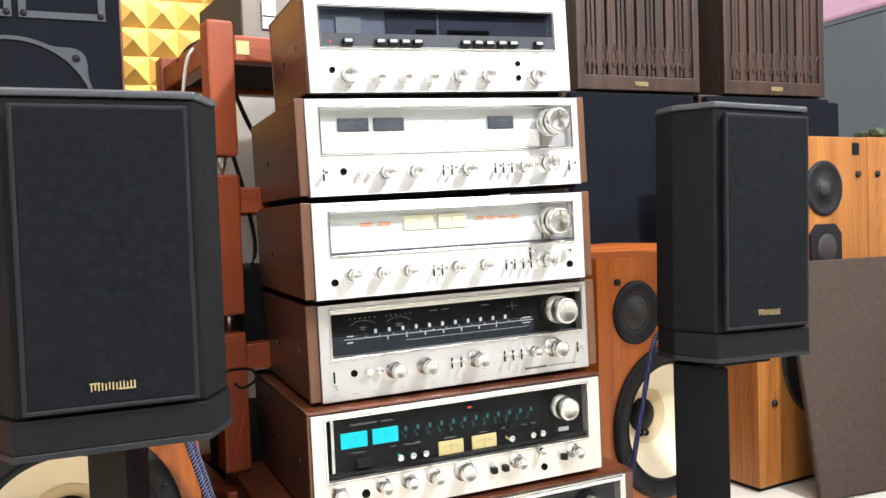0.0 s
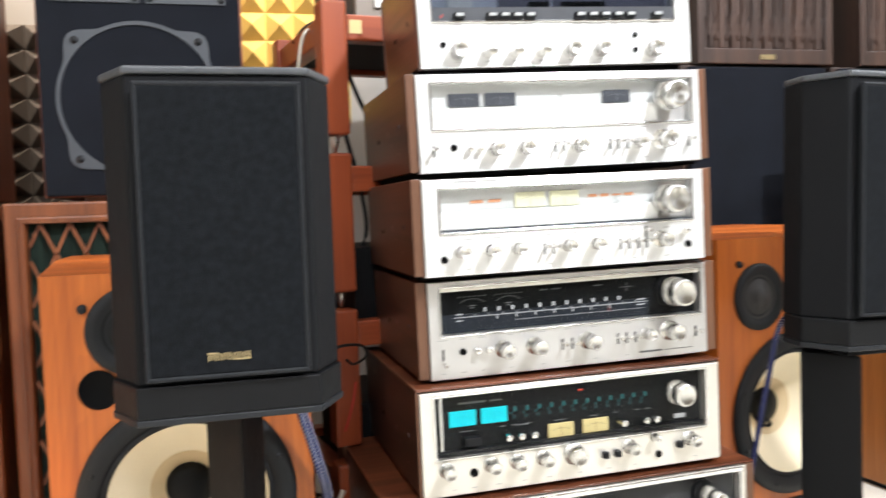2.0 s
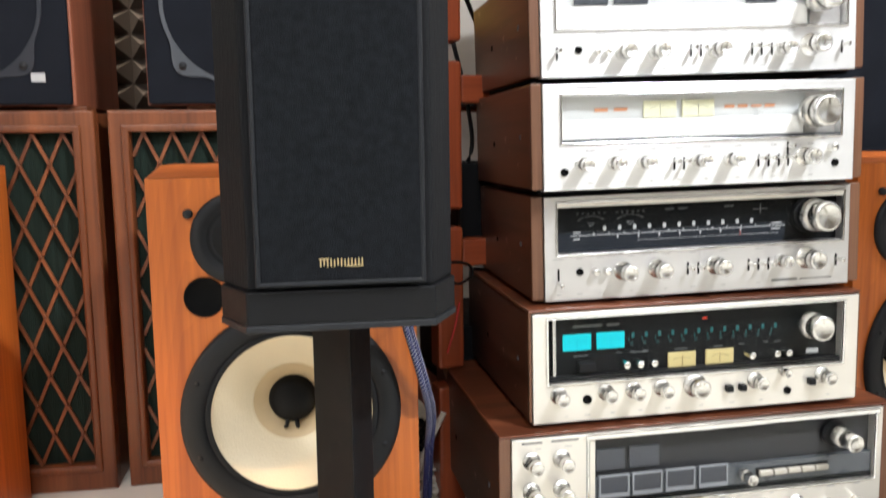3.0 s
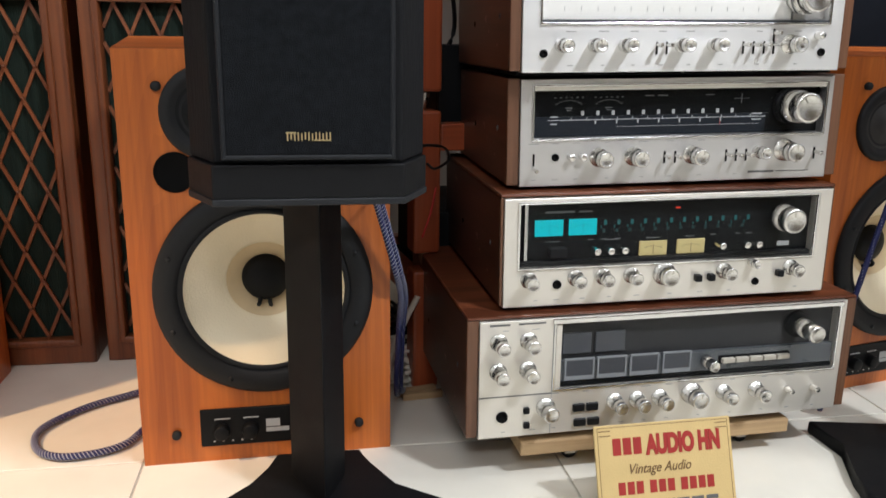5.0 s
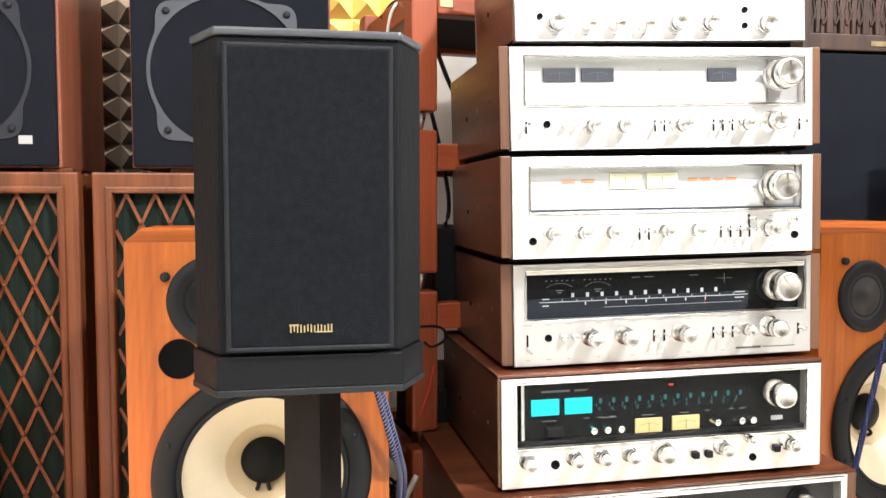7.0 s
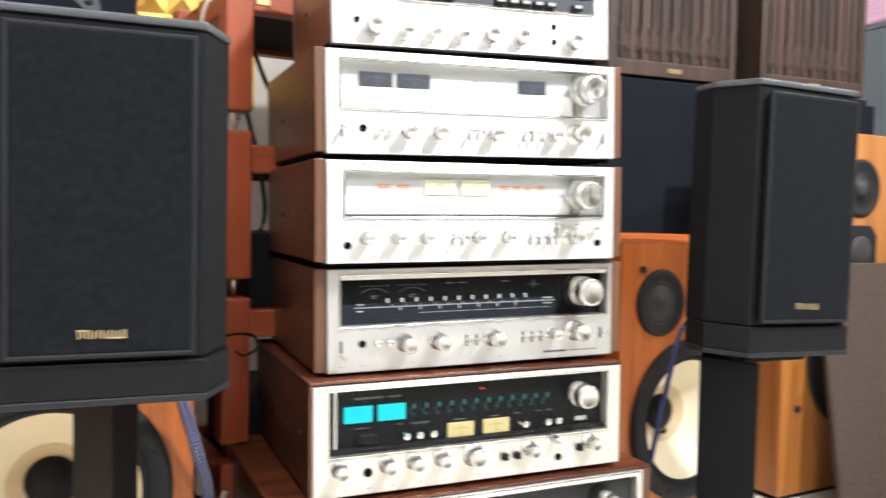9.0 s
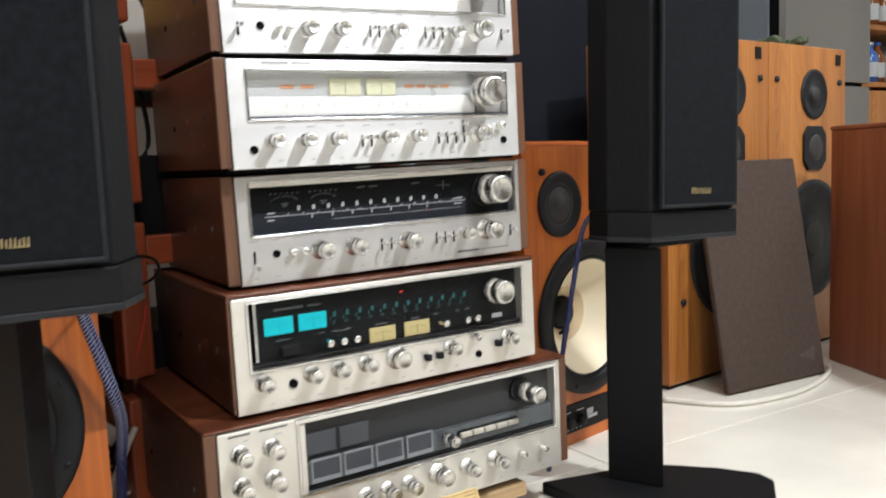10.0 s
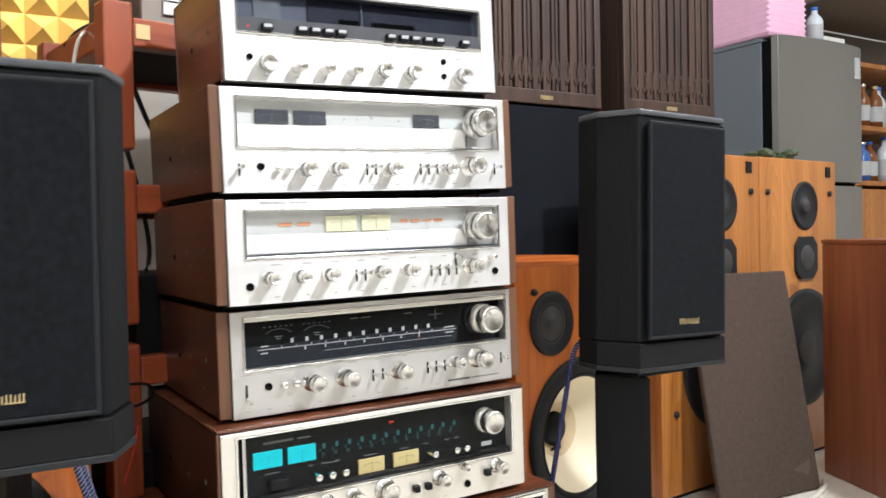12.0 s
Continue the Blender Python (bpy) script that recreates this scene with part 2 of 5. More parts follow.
# display grey that holds the reflection in the smoked glass
REFLECTION_DIAL = plain("reflection_grey_display", (0.30, 0.32, 0.37), 0.5, 0, 0.25, 9)
MESH_GREY = plain("brown_grey_paper", (0.032, 0.028, 0.026), 0.7, 0, 0.3, 60)
NAVY_DIAL = plain("dark_navy_display", (0.050, 0.050, 0.075), 0.5, 0, 0.3, 14)
PALE_FRAME = plain("pale_grey_frame", (0.26, 0.275, 0.29), 0.4, 0.2, 0.1, 60)
MID_PRINT = plain("grey_frame_paint", (0.19, 0.20, 0.21), 0.5, 0, 0.1, 60)
FAINT_PRINT = plain("faint_print", (0.40, 0.40, 0.39), 0.6, 0, 0.1, 60)
GOLD = plain("gold_badge", (0.75, 0.60, 0.33), 0.3, 0.9, 0.1, 80)
STEEL = plain("steel_spike", (0.45, 0.43, 0.40), 0.3, 1.0, 0.1, 80)
# wall paint with the shade behind the rack put into its colour
SHADED_PAINT = plain("shaded_beige_paint", (0.36, 0.33, 0.29), 0.85, 0, 0.12, 4, 0.1, 200)
TAN_METAL = plain("brown_grey_metal", (0.20, 0.165, 0.135), 0.45, 0.3, 0.12, 30, 0.05, 600)
DIM_PRINT = plain("dim_print", (0.13, 0.14, 0.14), 0.6, 0, 0.1, 60)
CARD_RED = plain("dark_red_print", (0.32, 0.020, 0.015), 0.6, 0, 0.15, 60)
BACK_CLOTH = plain("brown_backing_cloth", (0.026, 0.0165, 0.0115), 0.9, 0, 0.2, 60)
WALL_PAINT = plain("painted_wall", (0.70, 0.70, 0.66), 0.85, 0, 0.05, 3, 0.1, 200)
CEIL_PAINT = plain("ceiling_paint", (0.80, 0.80, 0.78), 0.9, 0, 0.03, 3)
GOLD_FOAM = plain("golden_foam", (0.50, 0.325, 0.080), 0.75, 0, 0.12, 30, 0.4, 500)
DARK_FOAM = plain("dark_brown_foam", (0.085, 0.066, 0.050), 0.9, 0, 0.2, 30, 0.4, 500)
TILE = plain("cream_floor_tile", (0.80, 0.765, 0.665), 0.20, 0, 0.22, 4.5, 0.0, 100, coat=0.2)
GROUT = plain("grey_grout", (0.66, 0.63, 0.55), 0.9, 0, 0.1, 60)
TEAL = glowing("teal_meter_light", (0.0, 0.60, 0.66), 1.3, (0.0, 0.02, 0.02))
TEAL_NEEDLE = glowing("teal_needle", (0.0, 0.44, 0.50), 1.0, (0.0, 0.02, 0.02))
TEAL_DIM = glowing("teal_scale_light", (0.0, 0.36, 0.36), 0.38)
TEAL_FAINT = glowing("faint_teal_light", (0.0, 0.30, 0.30), 0.14)
AMBER = glowing("cream_meter_light", (0.75, 0.57, 0.19), 0.29, (0.37, 0.32, 0.16))
RED_GLOW = glowing("red_pointer_light", (1.0, 0.06, 0.02), 1.2)
CREAM_METER = plain("cream_meter_face", (0.62, 0.61, 0.42), 0.5, 0, 0.08, 60)
GREY_METER = plain("dark_meter_face", (0.045, 0.050, 0.060), 0.4, 0, 0.2, 60)
ORANGE_PRINT = plain("orange_print", (0.60, 0.27, 0.14), 0.6, 0, 0.1, 60)
DARK_PRINT = plain("dark_print", (0.10, 0.10, 0.10), 0.6, 0, 0.1, 60)
PALE_PRINT = plain("pale_print", (0.42, 0.43, 0.43), 0.6, 0, 0.1, 60)
WHITE_PLASTIC = plain("white_plastic", (0.75, 0.74, 0.70), 0.5, 0, 0.05, 30)
TAN_BUTTON = plain("pale_buttons", (0.40, 0.37, 0.31), 0.4, 0, 0.1, 60)
KRAFT = plain("kraft_gold_card", (0.58, 0.42, 0.18), 0.55, 0, 0.12, 25, 0.2, 400)
RED_PRINT = plain("red_print", (0.50, 0.028, 0.022), 0.6, 0, 0.1, 60)
BROWN_PRINT = plain("brown_print", (0.16, 0.09, 0.035), 0.6, 0, 0.1, 60)
FRIDGE_SIDE = plain("grey_fridge_side", (0.15, 0.17, 0.195), 0.5, 0.1, 0.06, 10, 0.1, 300)
FRIDGE_DOOR = plain("silver_fridge_door", (0.30, 0.285, 0.270), 0.38, 0.85, 0.05, 20, 0.05, 700, (1, 1, 0.05))
PINK = plain("pink_plastic", (0.92, 0.52, 0.70), 0.5, 0, 0.08, 20)
BLUE_CABLE = plain("blue_braid", (0.010, 0.016, 0.090), 0.6, 0, 0.3, 200)
PALE_CABLE = plain("pale_braid", (0.34, 0.34, 0.38), 0.6, 0, 0.2, 200)
WHITE_CABLE = plain("white_cable_sheath", (0.70, 0.67, 0.58), 0.5, 0, 0.1, 60)
LEAF_GREEN = plain("dull_green", (0.045, 0.065, 0.030), 0.7, 0, 0.4, 60)


# ---- mesh helpers ----
def box(bm, x0, x1, y0, y1, z0, z1, bevel=0.0, seg=2):
    vs = [bm.verts.new((x, y, z)) for z in (z0, z1) for y in (y0, y1) for x in (x0, x1)]
    fs = [bm.faces.new([vs[i] for i in q]) for q in ((0, 2, 3, 1), (4, 5, 7, 6), (0, 1, 5, 4), (2, 6, 7, 3), (0, 4, 6, 2), (1, 3, 7, 5))]
    if bevel:
        es = {e for f in fs for e in f.edges}
        bmesh.ops.bevel(bm, geom=list(es), offset=bevel, segments=seg, affect="EDGES", profile=0.5)
    return bm


def boxed(x0, x1, y0, y1, z0, z1, bevel=0.0, seg=2):
    return box(bmesh.new(), x0, x1, y0, y1, z0, z1, bevel, seg)


def lathe(bm, profile, cx=0.0, cz=0.0, seg=32, cy=0.0):
    """Turns (radius, y) pairs round the y axis."""
    rings = []
    for r, y in profile:
        if r < 1e-6:
            rings.append([bm.verts.new((cx, cy + y, cz))])
        else:
            rings.append([bm.verts.new((cx + r * math.cos(2 * math.pi * i / seg), cy + y, cz + r * math.sin(2 * math.pi * i / seg))) for i in range(seg)])
    for a, b in zip(rings, rings[1:]):
        for i in range(seg):
            j = (i + 1) % seg
            q = [a[i % len(a)], a[j % len(a)], b[j % len(b)], b[i % len(b)]]
            q = [v for k, v in enumerate(q) if v not in q[:k]]
            if len(q) > 2:
                bm.faces.new(q)
    for f in bm.faces:
        f.smooth = True
    return bm


def prism(bm, outline, z0, z1, bevel=0.0):
    """An upright solid over a plan outline."""
    lo = [bm.verts.new((x, y, z0)) for x, y in outline]
    hi = [bm.verts.new((x, y, z1)) for x, y in outline]
    n = len(outline)
    fs = [bm.faces.new(lo[::-1]), bm.faces.new(hi)]
    fs += [bm.faces.new((lo[i], lo[(i + 1) % n], hi[(i + 1) % n], hi[i])) for i in range(n)]
    if bevel:
        bmesh.ops.bevel(bm, geom=list({e for f in fs for e in f.edges}), offset=bevel, segments=2, affect="EDGES", profile=0.5)
    return bm


def frame_of(bm, x0, x1, z0, z1, a0, a1, b0, b1, y0, y1, bevel=0.0):
    """A plate x0..x1, z0..z1 between y0 and y1 with an opening a0..a1, b0..b1."""
    o, i = ((x0, z0), (x1, z0), (x1, z1), (x0, z1)), ((a0, b0), (a1, b0), (a1, b1), (a0, b1))
    f_o, f_i = [[bm.verts.new((x, y0, z)) for x, z in r] for r in (o, i)]
    b_o, b_i = [[bm.verts.new((x, y1, z)) for x, z in r] for r in (o, i)]
    front = []
    for k in range(4):
        j = (k + 1) % 4
        front.append(bm.faces.new((f_o[k], f_o[j], f_i[j], f_i[k])))
        bm.faces.new((b_o[j], b_o[k], b_i[k], b_i[j]))
        bm.faces.new((f_o[j], f_o[k], b_o[k], b_o[j]))
        bm.faces.new((f_i[k], f_i[j], b_i[j], b_i[k]))
    if bevel:
        es = [bm.edges.get((r[k], r[(k + 1) % 4])) for r in (f_o, f_i) for k in range(4)]
        bmesh.ops.bevel(bm, geom=es, offset=bevel, segments=2, affect="EDGES", profile=0.5)
    return bm


def tube(bm, points, r, seg=8, steps=6):
    """A round cord through points, smoothed."""
    P = [Vector(p) for p in points]
    if len(P) > 2:
        Q = []
        for i in range(len(P) - 1):
            a, b, c, d = P[max(i - 1, 0)], P[i], P[i + 1], P[min(i + 2, len(P) - 1)]
            for k in range(steps):
                t = k / steps
                Q.append(0.5 * (2 * b + (c - a) * t + (2 * a - 5 * b + 4 * c - d) * t * t + (3 * b - a - 3 * c + d) * t ** 3))
        P = Q + [P[-1]]
    rings = []
    for i, p in enumerate(P):
        d = (P[min(i + 1, len(P) - 1)] - P[max(i - 1, 0)]).normalized()
        u = d.cross(Vector((0.31, 0.2, 0.93))).normalized()
        v = d.cross(u)
        rings.append([bm.verts.new(p + r * (math.cos(2 * math.pi * k / seg) * u + math.sin(2 * math.pi * k / seg) * v)) for k in range(seg)])
    for a, b in zip(rings, rings[1:]):
        for k in range(seg):
            f = bm.faces.new((a[k], a[(k + 1) % seg], b[(k + 1) % seg], b[k]))
            f.smooth = True
    bm.faces.new(rings[0][::-1])
    bm.faces.new(rings[-1])
    return bm


def mesh_of(name, bm, *mats):
    bmesh.ops.recalc_face_normals(bm, faces=bm.faces)
    me = bpy.data.meshes.new(name)
    bm.to_mesh(me)
    bm.free()
    for m in mats:
        me.materials.append(m)
    return me


def part(name, bm, material, parent, label="", at=None):
    ob = new(name, mesh_of(name, bm, material))
    ob.parent = parent
    if at:
        ob.location = at
    if label:
        tagged(ob, label)
    return ob


def shared(name, me, parent, at, label="", turn=0.0):
    ob = new(name, me)
    ob.parent, ob.location, ob.rotation_euler = parent, at, (0, turn, 0)
    if label:
        tagged(ob, label)
    return ob


def thing(name, m, label, category, group=""):
    ob = new(name)
    ob.empty_display_size = 0.05
    ob.matrix_world = m
    return tagged(ob, label, category, group)


def structure(name, bm, material, label=""):
    return tagged(new(name, mesh_of(name, bm, material)), label, kind="structure")


# ---- the room ----
X0, X1, Y0, Y1, ZC = -2.4, 5.2, -3.6, 2.05, 2.85
WALL_L = 1.06          # the foam-covered wall behind the loudspeakers on the left
structure("floor", boxed(X0, X1, Y0, Y1, -0.12, -0.004), GROUT, "grey grout bed under cream floor tiles")
structure("ceiling", boxed(X0, X1, Y0, Y1, ZC, ZC + 0.1), CEIL_PAINT, "plain white ceiling")
structure("wall_north", boxed(X0, X1, Y1, Y1 + 0.12, 0, ZC), WALL_PAINT, "plain off-white wall")
structure("wall_south", boxed(X0, X1, Y0 - 0.12, Y0, 0, ZC), SOUTH_PAINT, "plain unseen wall, dark brown to keep reflections dark")
structure("wall_west", boxed(X0 - 0.12, X0, Y0, Y1, 0, ZC), WALL_PAINT, "plain off-white wall")
structure("wall_east", boxed(X1, X1 + 0.12, Y0, Y1, 0, ZC), WALL_PAINT, "plain off-white wall")
structure("wall_partition", boxed(X0, 0.62, WALL_L, WALL_L + 0.10, 0, ZC), SHADED_PAINT, "beige-grey wall behind the rack and speakers, darkened for shade")


def foam(x0, z0, nx, nz, y, step, depth, material, label):
    panel = tagged(new("acoustic_foam"), label, "acoustic foam")
    panel.location = (x0, y, z0)
    part("backing", boxed(0, nx * step, -0.010, -0.001, 0, nz * step), material, panel)
    bm = bmesh.new()
    v = [bm.verts.new(p) for p in ((0, -0.0102, 0), (step, -0.0102, 0), (step, -0.0102, step), (0, -0.0102, step))]
    top = bm.verts.new((step / 2, -0.0102 - depth, step / 2))
    for q in range(4):
        bm.faces.new((v[q], v[(q + 1) % 4], top))
    me = mesh_of("pyramid", bm, material)
    for i in range(nx):
        for k in range(nz):
            shared("pyramid", me, panel, (i * step, 0, k * step))


foam(-0.342, 0.887, 6, 15, WALL_L, 0.070, 0.031, GOLD_FOAM, "golden pyramid acoustic foam panel on the wall")
foam(-1.276, 0.66, 16, 8, WALL_L, 0.058, 0.045, DARK_FOAM, "dark brown pyramid acoustic foam panel on the wall")

# ---- receivers ----
CACHE = {}


def knob_mesh(r, d, material, skirt=0.0, step=False):
    key = ("knob", r, d, material.name, skirt, step)
    if key not in CACHE:
        bm = bmesh.new()
        if step:
            # a wider rear ring, a groove and a slimmer cap with a bevelled rim
            prof = [(0, -d), (r * 0.70, -d), (r * 0.74, -d - 0.0004), (r * 0.86, -d), (r * 0.92, -d + 0.0012), (r * 0.93, -d * 0.50), (r * 0.86, -d * 0.48), (r * 0.86, -d * 0.43), (r, -d * 0.41), (r, -0.002)]
        else:
            prof = [(0, -d), (r * 0.82, -d), (r * 0.92, -d + 0.0008), (r * 0.94, -d + 0.003), (r, -d * 0.45), (r, -0.002)]
        if skirt:
            prof += [(r * skirt, -0.002), (r * skirt, 0.001), (0, 0.001)]
        else:
            prof += [(r, 0.001), (0, 0.001)]
        lathe(bm, prof, seg=36)
        box(bm, -r * 0.06, r * 0.06, -d - 0.0006, -d + 0.001, r * 0.35, r * 0.8)
        CACHE[key] = mesh_of("knob", bm, material)
    return CACHE[key]


def lever_mesh():
    if "lever" not in CACHE:
        bm = bmesh.new()
        box(bm, -0.0018, 0.0018, -0.017, -0.001, -0.002, 0.002, 0.0008, 1)
        box(bm, -0.0024, 0.0024, -0.018, -0.011, -0.0026, 0.0026, 0.001, 1)
        CACHE["lever"] = mesh_of("lever", bm, KNOB)
        CACHE["slot"] = mesh_of("slot", boxed(-0.0011, 0.0011, -0.0006, 0.0005, -0.008, 0.008), DARK_HOLE)
    return CACHE["lever"]


def jack_mesh(r):
    key = ("jack", r)
    if key not in CACHE:
        bm = lathe(bmesh.new(), [(0, 0.0003), (r * 0.55, 0.0003), (r * 0.6, -0.0015), (r, -0.0018), (r * 1.05, 0.0006)], seg=20)
        CACHE[key] = mesh_of("jack", bm, DARK_HOLE)
    return CACHE[key]


def bars(name, rects, material, parent, y, thick=0.0006, label=""):
    bm = bmesh.new()
    for u0, u1, v0, v1 in rects:
        box(bm, u0, u1, y - thick, y, v0, v1)
    return tagged(part(name, bm, material, parent, label), kind="stuff" if len(rects) > 6 else "")


def print_row(us, v, rng, w=0.012):
    """Unreadable legends: short bars of varied length."""
    out = []
    for u in us:
        k = w * rng.uniform(0.6, 1.2)
        out.append((u - k / 2, u + k / 2, v, v + 0.0011))
    return out


def receiver(m, w, h, d, p0, p1, win, plate, label, trim=CHROME, dial=DIAL_BLACK, cheeks=True, glass=GLASS, recess=0.016, foot_h=0.010, veneer=None):
    """Cabinet with wooden cheeks, a metal front plate with a glazed dial. Origin: front bottom corner of the cabinet."""
    rec = thing("stereo_receiver", m, label, "receiver", "stacked receivers")
    veneer = veneer or WALNUT
    a0, a1, b0, b1 = win
    if cheeks:
        for e0, e1 in ((0, p0 - 0.0006), (p1 + 0.0006, w)):
            side = part("side_panel", boxed(e0, e1, 0.0035, d, 0.004, h, 0.0022), veneer, rec)
            part("front_edge", boxed(e0, e1, -0.0010, 0.0034, 0.004, h, 0.0012), WALNUT_UP, side, "paler front edge")
    for sy, sz in ((0.055, 0.52), (d * 0.62, 0.46)):
        sc = lathe(bmesh.new(), [(0.0042, 0.001), (0.0040, -0.0006), (0.0022, -0.0009), (0.0014, 0.0002), (0, 0.0002)], seg=12)
        bmesh.ops.rotate(sc, verts=sc.verts, cent=(0, 0, 0), matrix=Matrix.Rotation(radians(-90), 3, "Z"))
        part("side_screw", sc, GREY_METAL if sy < 0.1 else DARK_HOLE, rec, at=(0.0, sy, h * sz))
    t = p0 if cheeks else 0.0
    part("cabinet_shell", boxed(t, w - t, 0.012, d - 0.004, 0.006, h - 0.001, 0.002), veneer, rec, "dark walnut veneer shell")
    # dark block added to keep the gap under the case in shade
    part("gap_block", boxed(0.012, w - 0.012, 0.016, d - 0.02, -foot_h + 0.0025, 0.0058), DARK_HOLE, rec)
    part("faceplate", frame_of(bmesh.new(), p0, p1, 0.002, h - 0.0015, a0, a1, b0, b1, -0.004, 0.0115, 0.0012), plate, rec, "brushed metal front plate")
    part("window_trim", frame_of(bmesh.new(), a0 - 0.003, a1 + 0.003, b0 - 0.003, b1 + 0.003, a0, a1, b0, b1, -0.0065, -0.0035, 0.0008), trim, rec, "bright metal trim")
    part("dial", boxed(a0 - 0.001, a1 + 0.001, recess - 0.006, recess - 0.0045, b0 - 0.001, b1 + 0.001), dial, rec, "dial panel behind the window")
    pane = part("window_pane", boxed(a0, a1, -0.003, -0.0018, b0, b1), glass, rec, "clear window")
    pane.visible_shadow = False
    for fx in (0.05, w - 0.05):
        for fy in (0.05, d - 0.05):
            foot = lathe(bmesh.new(), [(0, foot_h - 0.0003), (0.014, foot_h - 0.0003), (0.016, -0.006), (0, -0.006)], seg=16)
            bmesh.ops.rotate(foot, verts=foot.verts, cent=(0, 0, 0), matrix=Matrix.Rotation(radians(-90), 3, "X"))
            part("foot", foot, RUBBER, rec, at=(fx, fy, 0.0))
    return rec


def knobs(rec, us, v, r, d=0.024, material=KNOB, skirt=0.0, step=False):
    me = knob_mesh(r, d, material, skirt, step)
    for i, u in enumerate(us):
        shared("knob", me, rec, (u, -0.0045, v), turn=0.6 * math.sin(7 * u * 31 + i))


def levers(rec, us, v, tilt=0.0):
    me = lever_mesh()
    for u in us:
        shared("slot", CACHE["slot"], rec, (u, -0.0045, v))
        shared("lever", me, rec, (u, -0.0045, v + tilt))


def jacks(rec, us, v, r=0.0042):
    for u in us:
        shared("jack", jack_mesh(r), rec, (u, -0.0045, v))


def meter(rec, u0, u1, v0, v1, face, y=0.0088, needle=DARK_PRINT):
    mt = part("meter", boxed(u0, u1, y - 0.003, y, v0, v1, 0.0006, 1), face, rec)
    if not needle:
        return
    cu = (u0 + u1) / 2
    bm = bmesh.new()
    for i in range(9):
        a = radians(42 + 12 * i)
        x, z = cu + (u1 - u0) * 0.40 * math.cos(a), v0 + (v1 - v0) * (0.30 + 0.36 * math.sin(a))
        box(bm, x - 0.0010, x + 0.0010, y - 0.0034, y - 0.003, z - 0.0003, z + 0.0003)
    box(bm, cu - 0.0002, cu + 0.0002, y - 0.0036, y - 0.003, v0 + 0.002, v1 - 0.005)
    part("needle", bm, needle, mt)


rng = random.Random(4)

# top receiver: dark glazed display with a row of push buttons
r1 = receiver(pose(0.0265, 0.046, 0.8532, 0, -2.15, 0.7), 0.4395, 0.150, 0.225, 0.0015, 0.438, (0.0225, 0.4100, 0.0690, 0.1262), ALU,
              "silver-faced receiver with dark glazed display in walnut case", foot_h=0.008, glass=SMOKED, dial=REFLECTION_DIAL, veneer=WALNUT_MID)
knobs(r1, (0.0574,), 0.0248, 0.0125, step=True)
knobs(r1, (0.1035, 0.1448, 0.1873), 0.0236, 0.0085)
knobs(r1, (0.2341, 0.2821), 0.0240, 0.0110, step=True)
knobs(r1, (0.3701,), 0.0230, 0.0125, step=True)
jacks(r1, (0.0364,), 0.0352)
jacks(r1, (0.342,), 0.0455)
jacks(r1, (0.342,), 0.0232)
part("dark_display", boxed(0.128, 0.404, 0.0075, 0.0093, 0.0885, 0.1245), NAVY_DIAL, r1, "dark navy display field")
# pale patch painted in for a reflection at the left of the glass
part("display_reflection", boxed(0.050, 0.088, 0.0065, 0.0093, 0.0900, 0.1150), PALE_PRINT, r1, "paler patch for a reflection in the display glass")
for a, b in ((0.176, 0.207), (0.228, 0.300)):
    part("dark_block", boxed(a, b, 0.0058, 0.0072, 0.0890, 0.0985), DIAL_BLACK, r1, "dark block behind the glass")
part("display_post", boxed(0.2105, 0.2130, 0.0050, 0.0072, 0.0890, 0.1240), REFLECTION_DIAL, r1)
part("button_strip", boxed(0.0227, 0.4098, -0.0052, 0.002, 0.0692, 0.0880), DARK_STRIP, r1, "dark grey push button strip")
BUTTONS = (0.0618, 0.1120, 0.1315, 0.1512, 0.1712, 0.2510, 0.2723, 0.2919, 0.3137, 0.3339, 0.3801)
for u in BUTTONS:
    bt = part("push_button", boxed(-0.0078, 0.0078, -0.008, 0.002, -0.0045, 0.0045, 0.0012), BLACK_PLASTIC, r1, at=(u, -0.005, 0.0752))
    part("button_face", boxed(-0.0058, 0.0058, -0.0086, -0.0078, -0.0010, 0.0034, 0.0006, 1), PALE_PRINT, bt, "pale button face")
bars("pilot_light", [(0.0350, 0.0375, 0.0735, 0.0775)], RED_PRINT, r1, -0.0055)

# second: silver dial, two dark meters and a small third one
r2 = receiver(pose(0.0028, 0.0229, 0.7028, 0, -1.65, 0.4), 0.4750, 0.1415, 0.345, 0.0140, 0.4610, (0.0350, 0.4455, 0.0630, 0.1265), ALU,
              "silver-faced receiver with silver dial and walnut cheeks", foot_h=0.006, dial=DIAL_SILVER)
for a, b in ((0.0633, 0.1098), (0.1180, 0.1650), (0.3046, 0.3489)):
    meter(r2, a, b, 0.0950, 0.1135, GREY_METER, needle=MID_PRINT)
part("scale_strip", boxed(0.0375, 0.392, 0.003, 0.0088, 0.0645, 0.0925, 0.001), WHITE_PLASTIC, r2, "pale tuning scale strip")
bars("scale_mark", [(0.07 + 0.02 * i, 0.0707 + 0.02 * i, 0.080, 0.0845) for i in range(15)], FAINT_PRINT, r2, 0.0025)
bars("dial_dot", [(0.1925, 0.1940, 0.103, 0.1045), (0.2130, 0.2145, 0.103, 0.1045), (0.2800, 0.2815, 0.103, 0.1045)], DARK_PRINT, r2, 0.0093)
part("knob_bay", boxed(0.398, 0.4440, 0.0060, 0.0092, 0.0650, 0.1245, 0.001), ALU_GREY, r2, "brushed bay round the tuning knob")
knobs(r2, (0.4004 + 0.004,), 0.1005, 0.0215, 0.036, step=True)
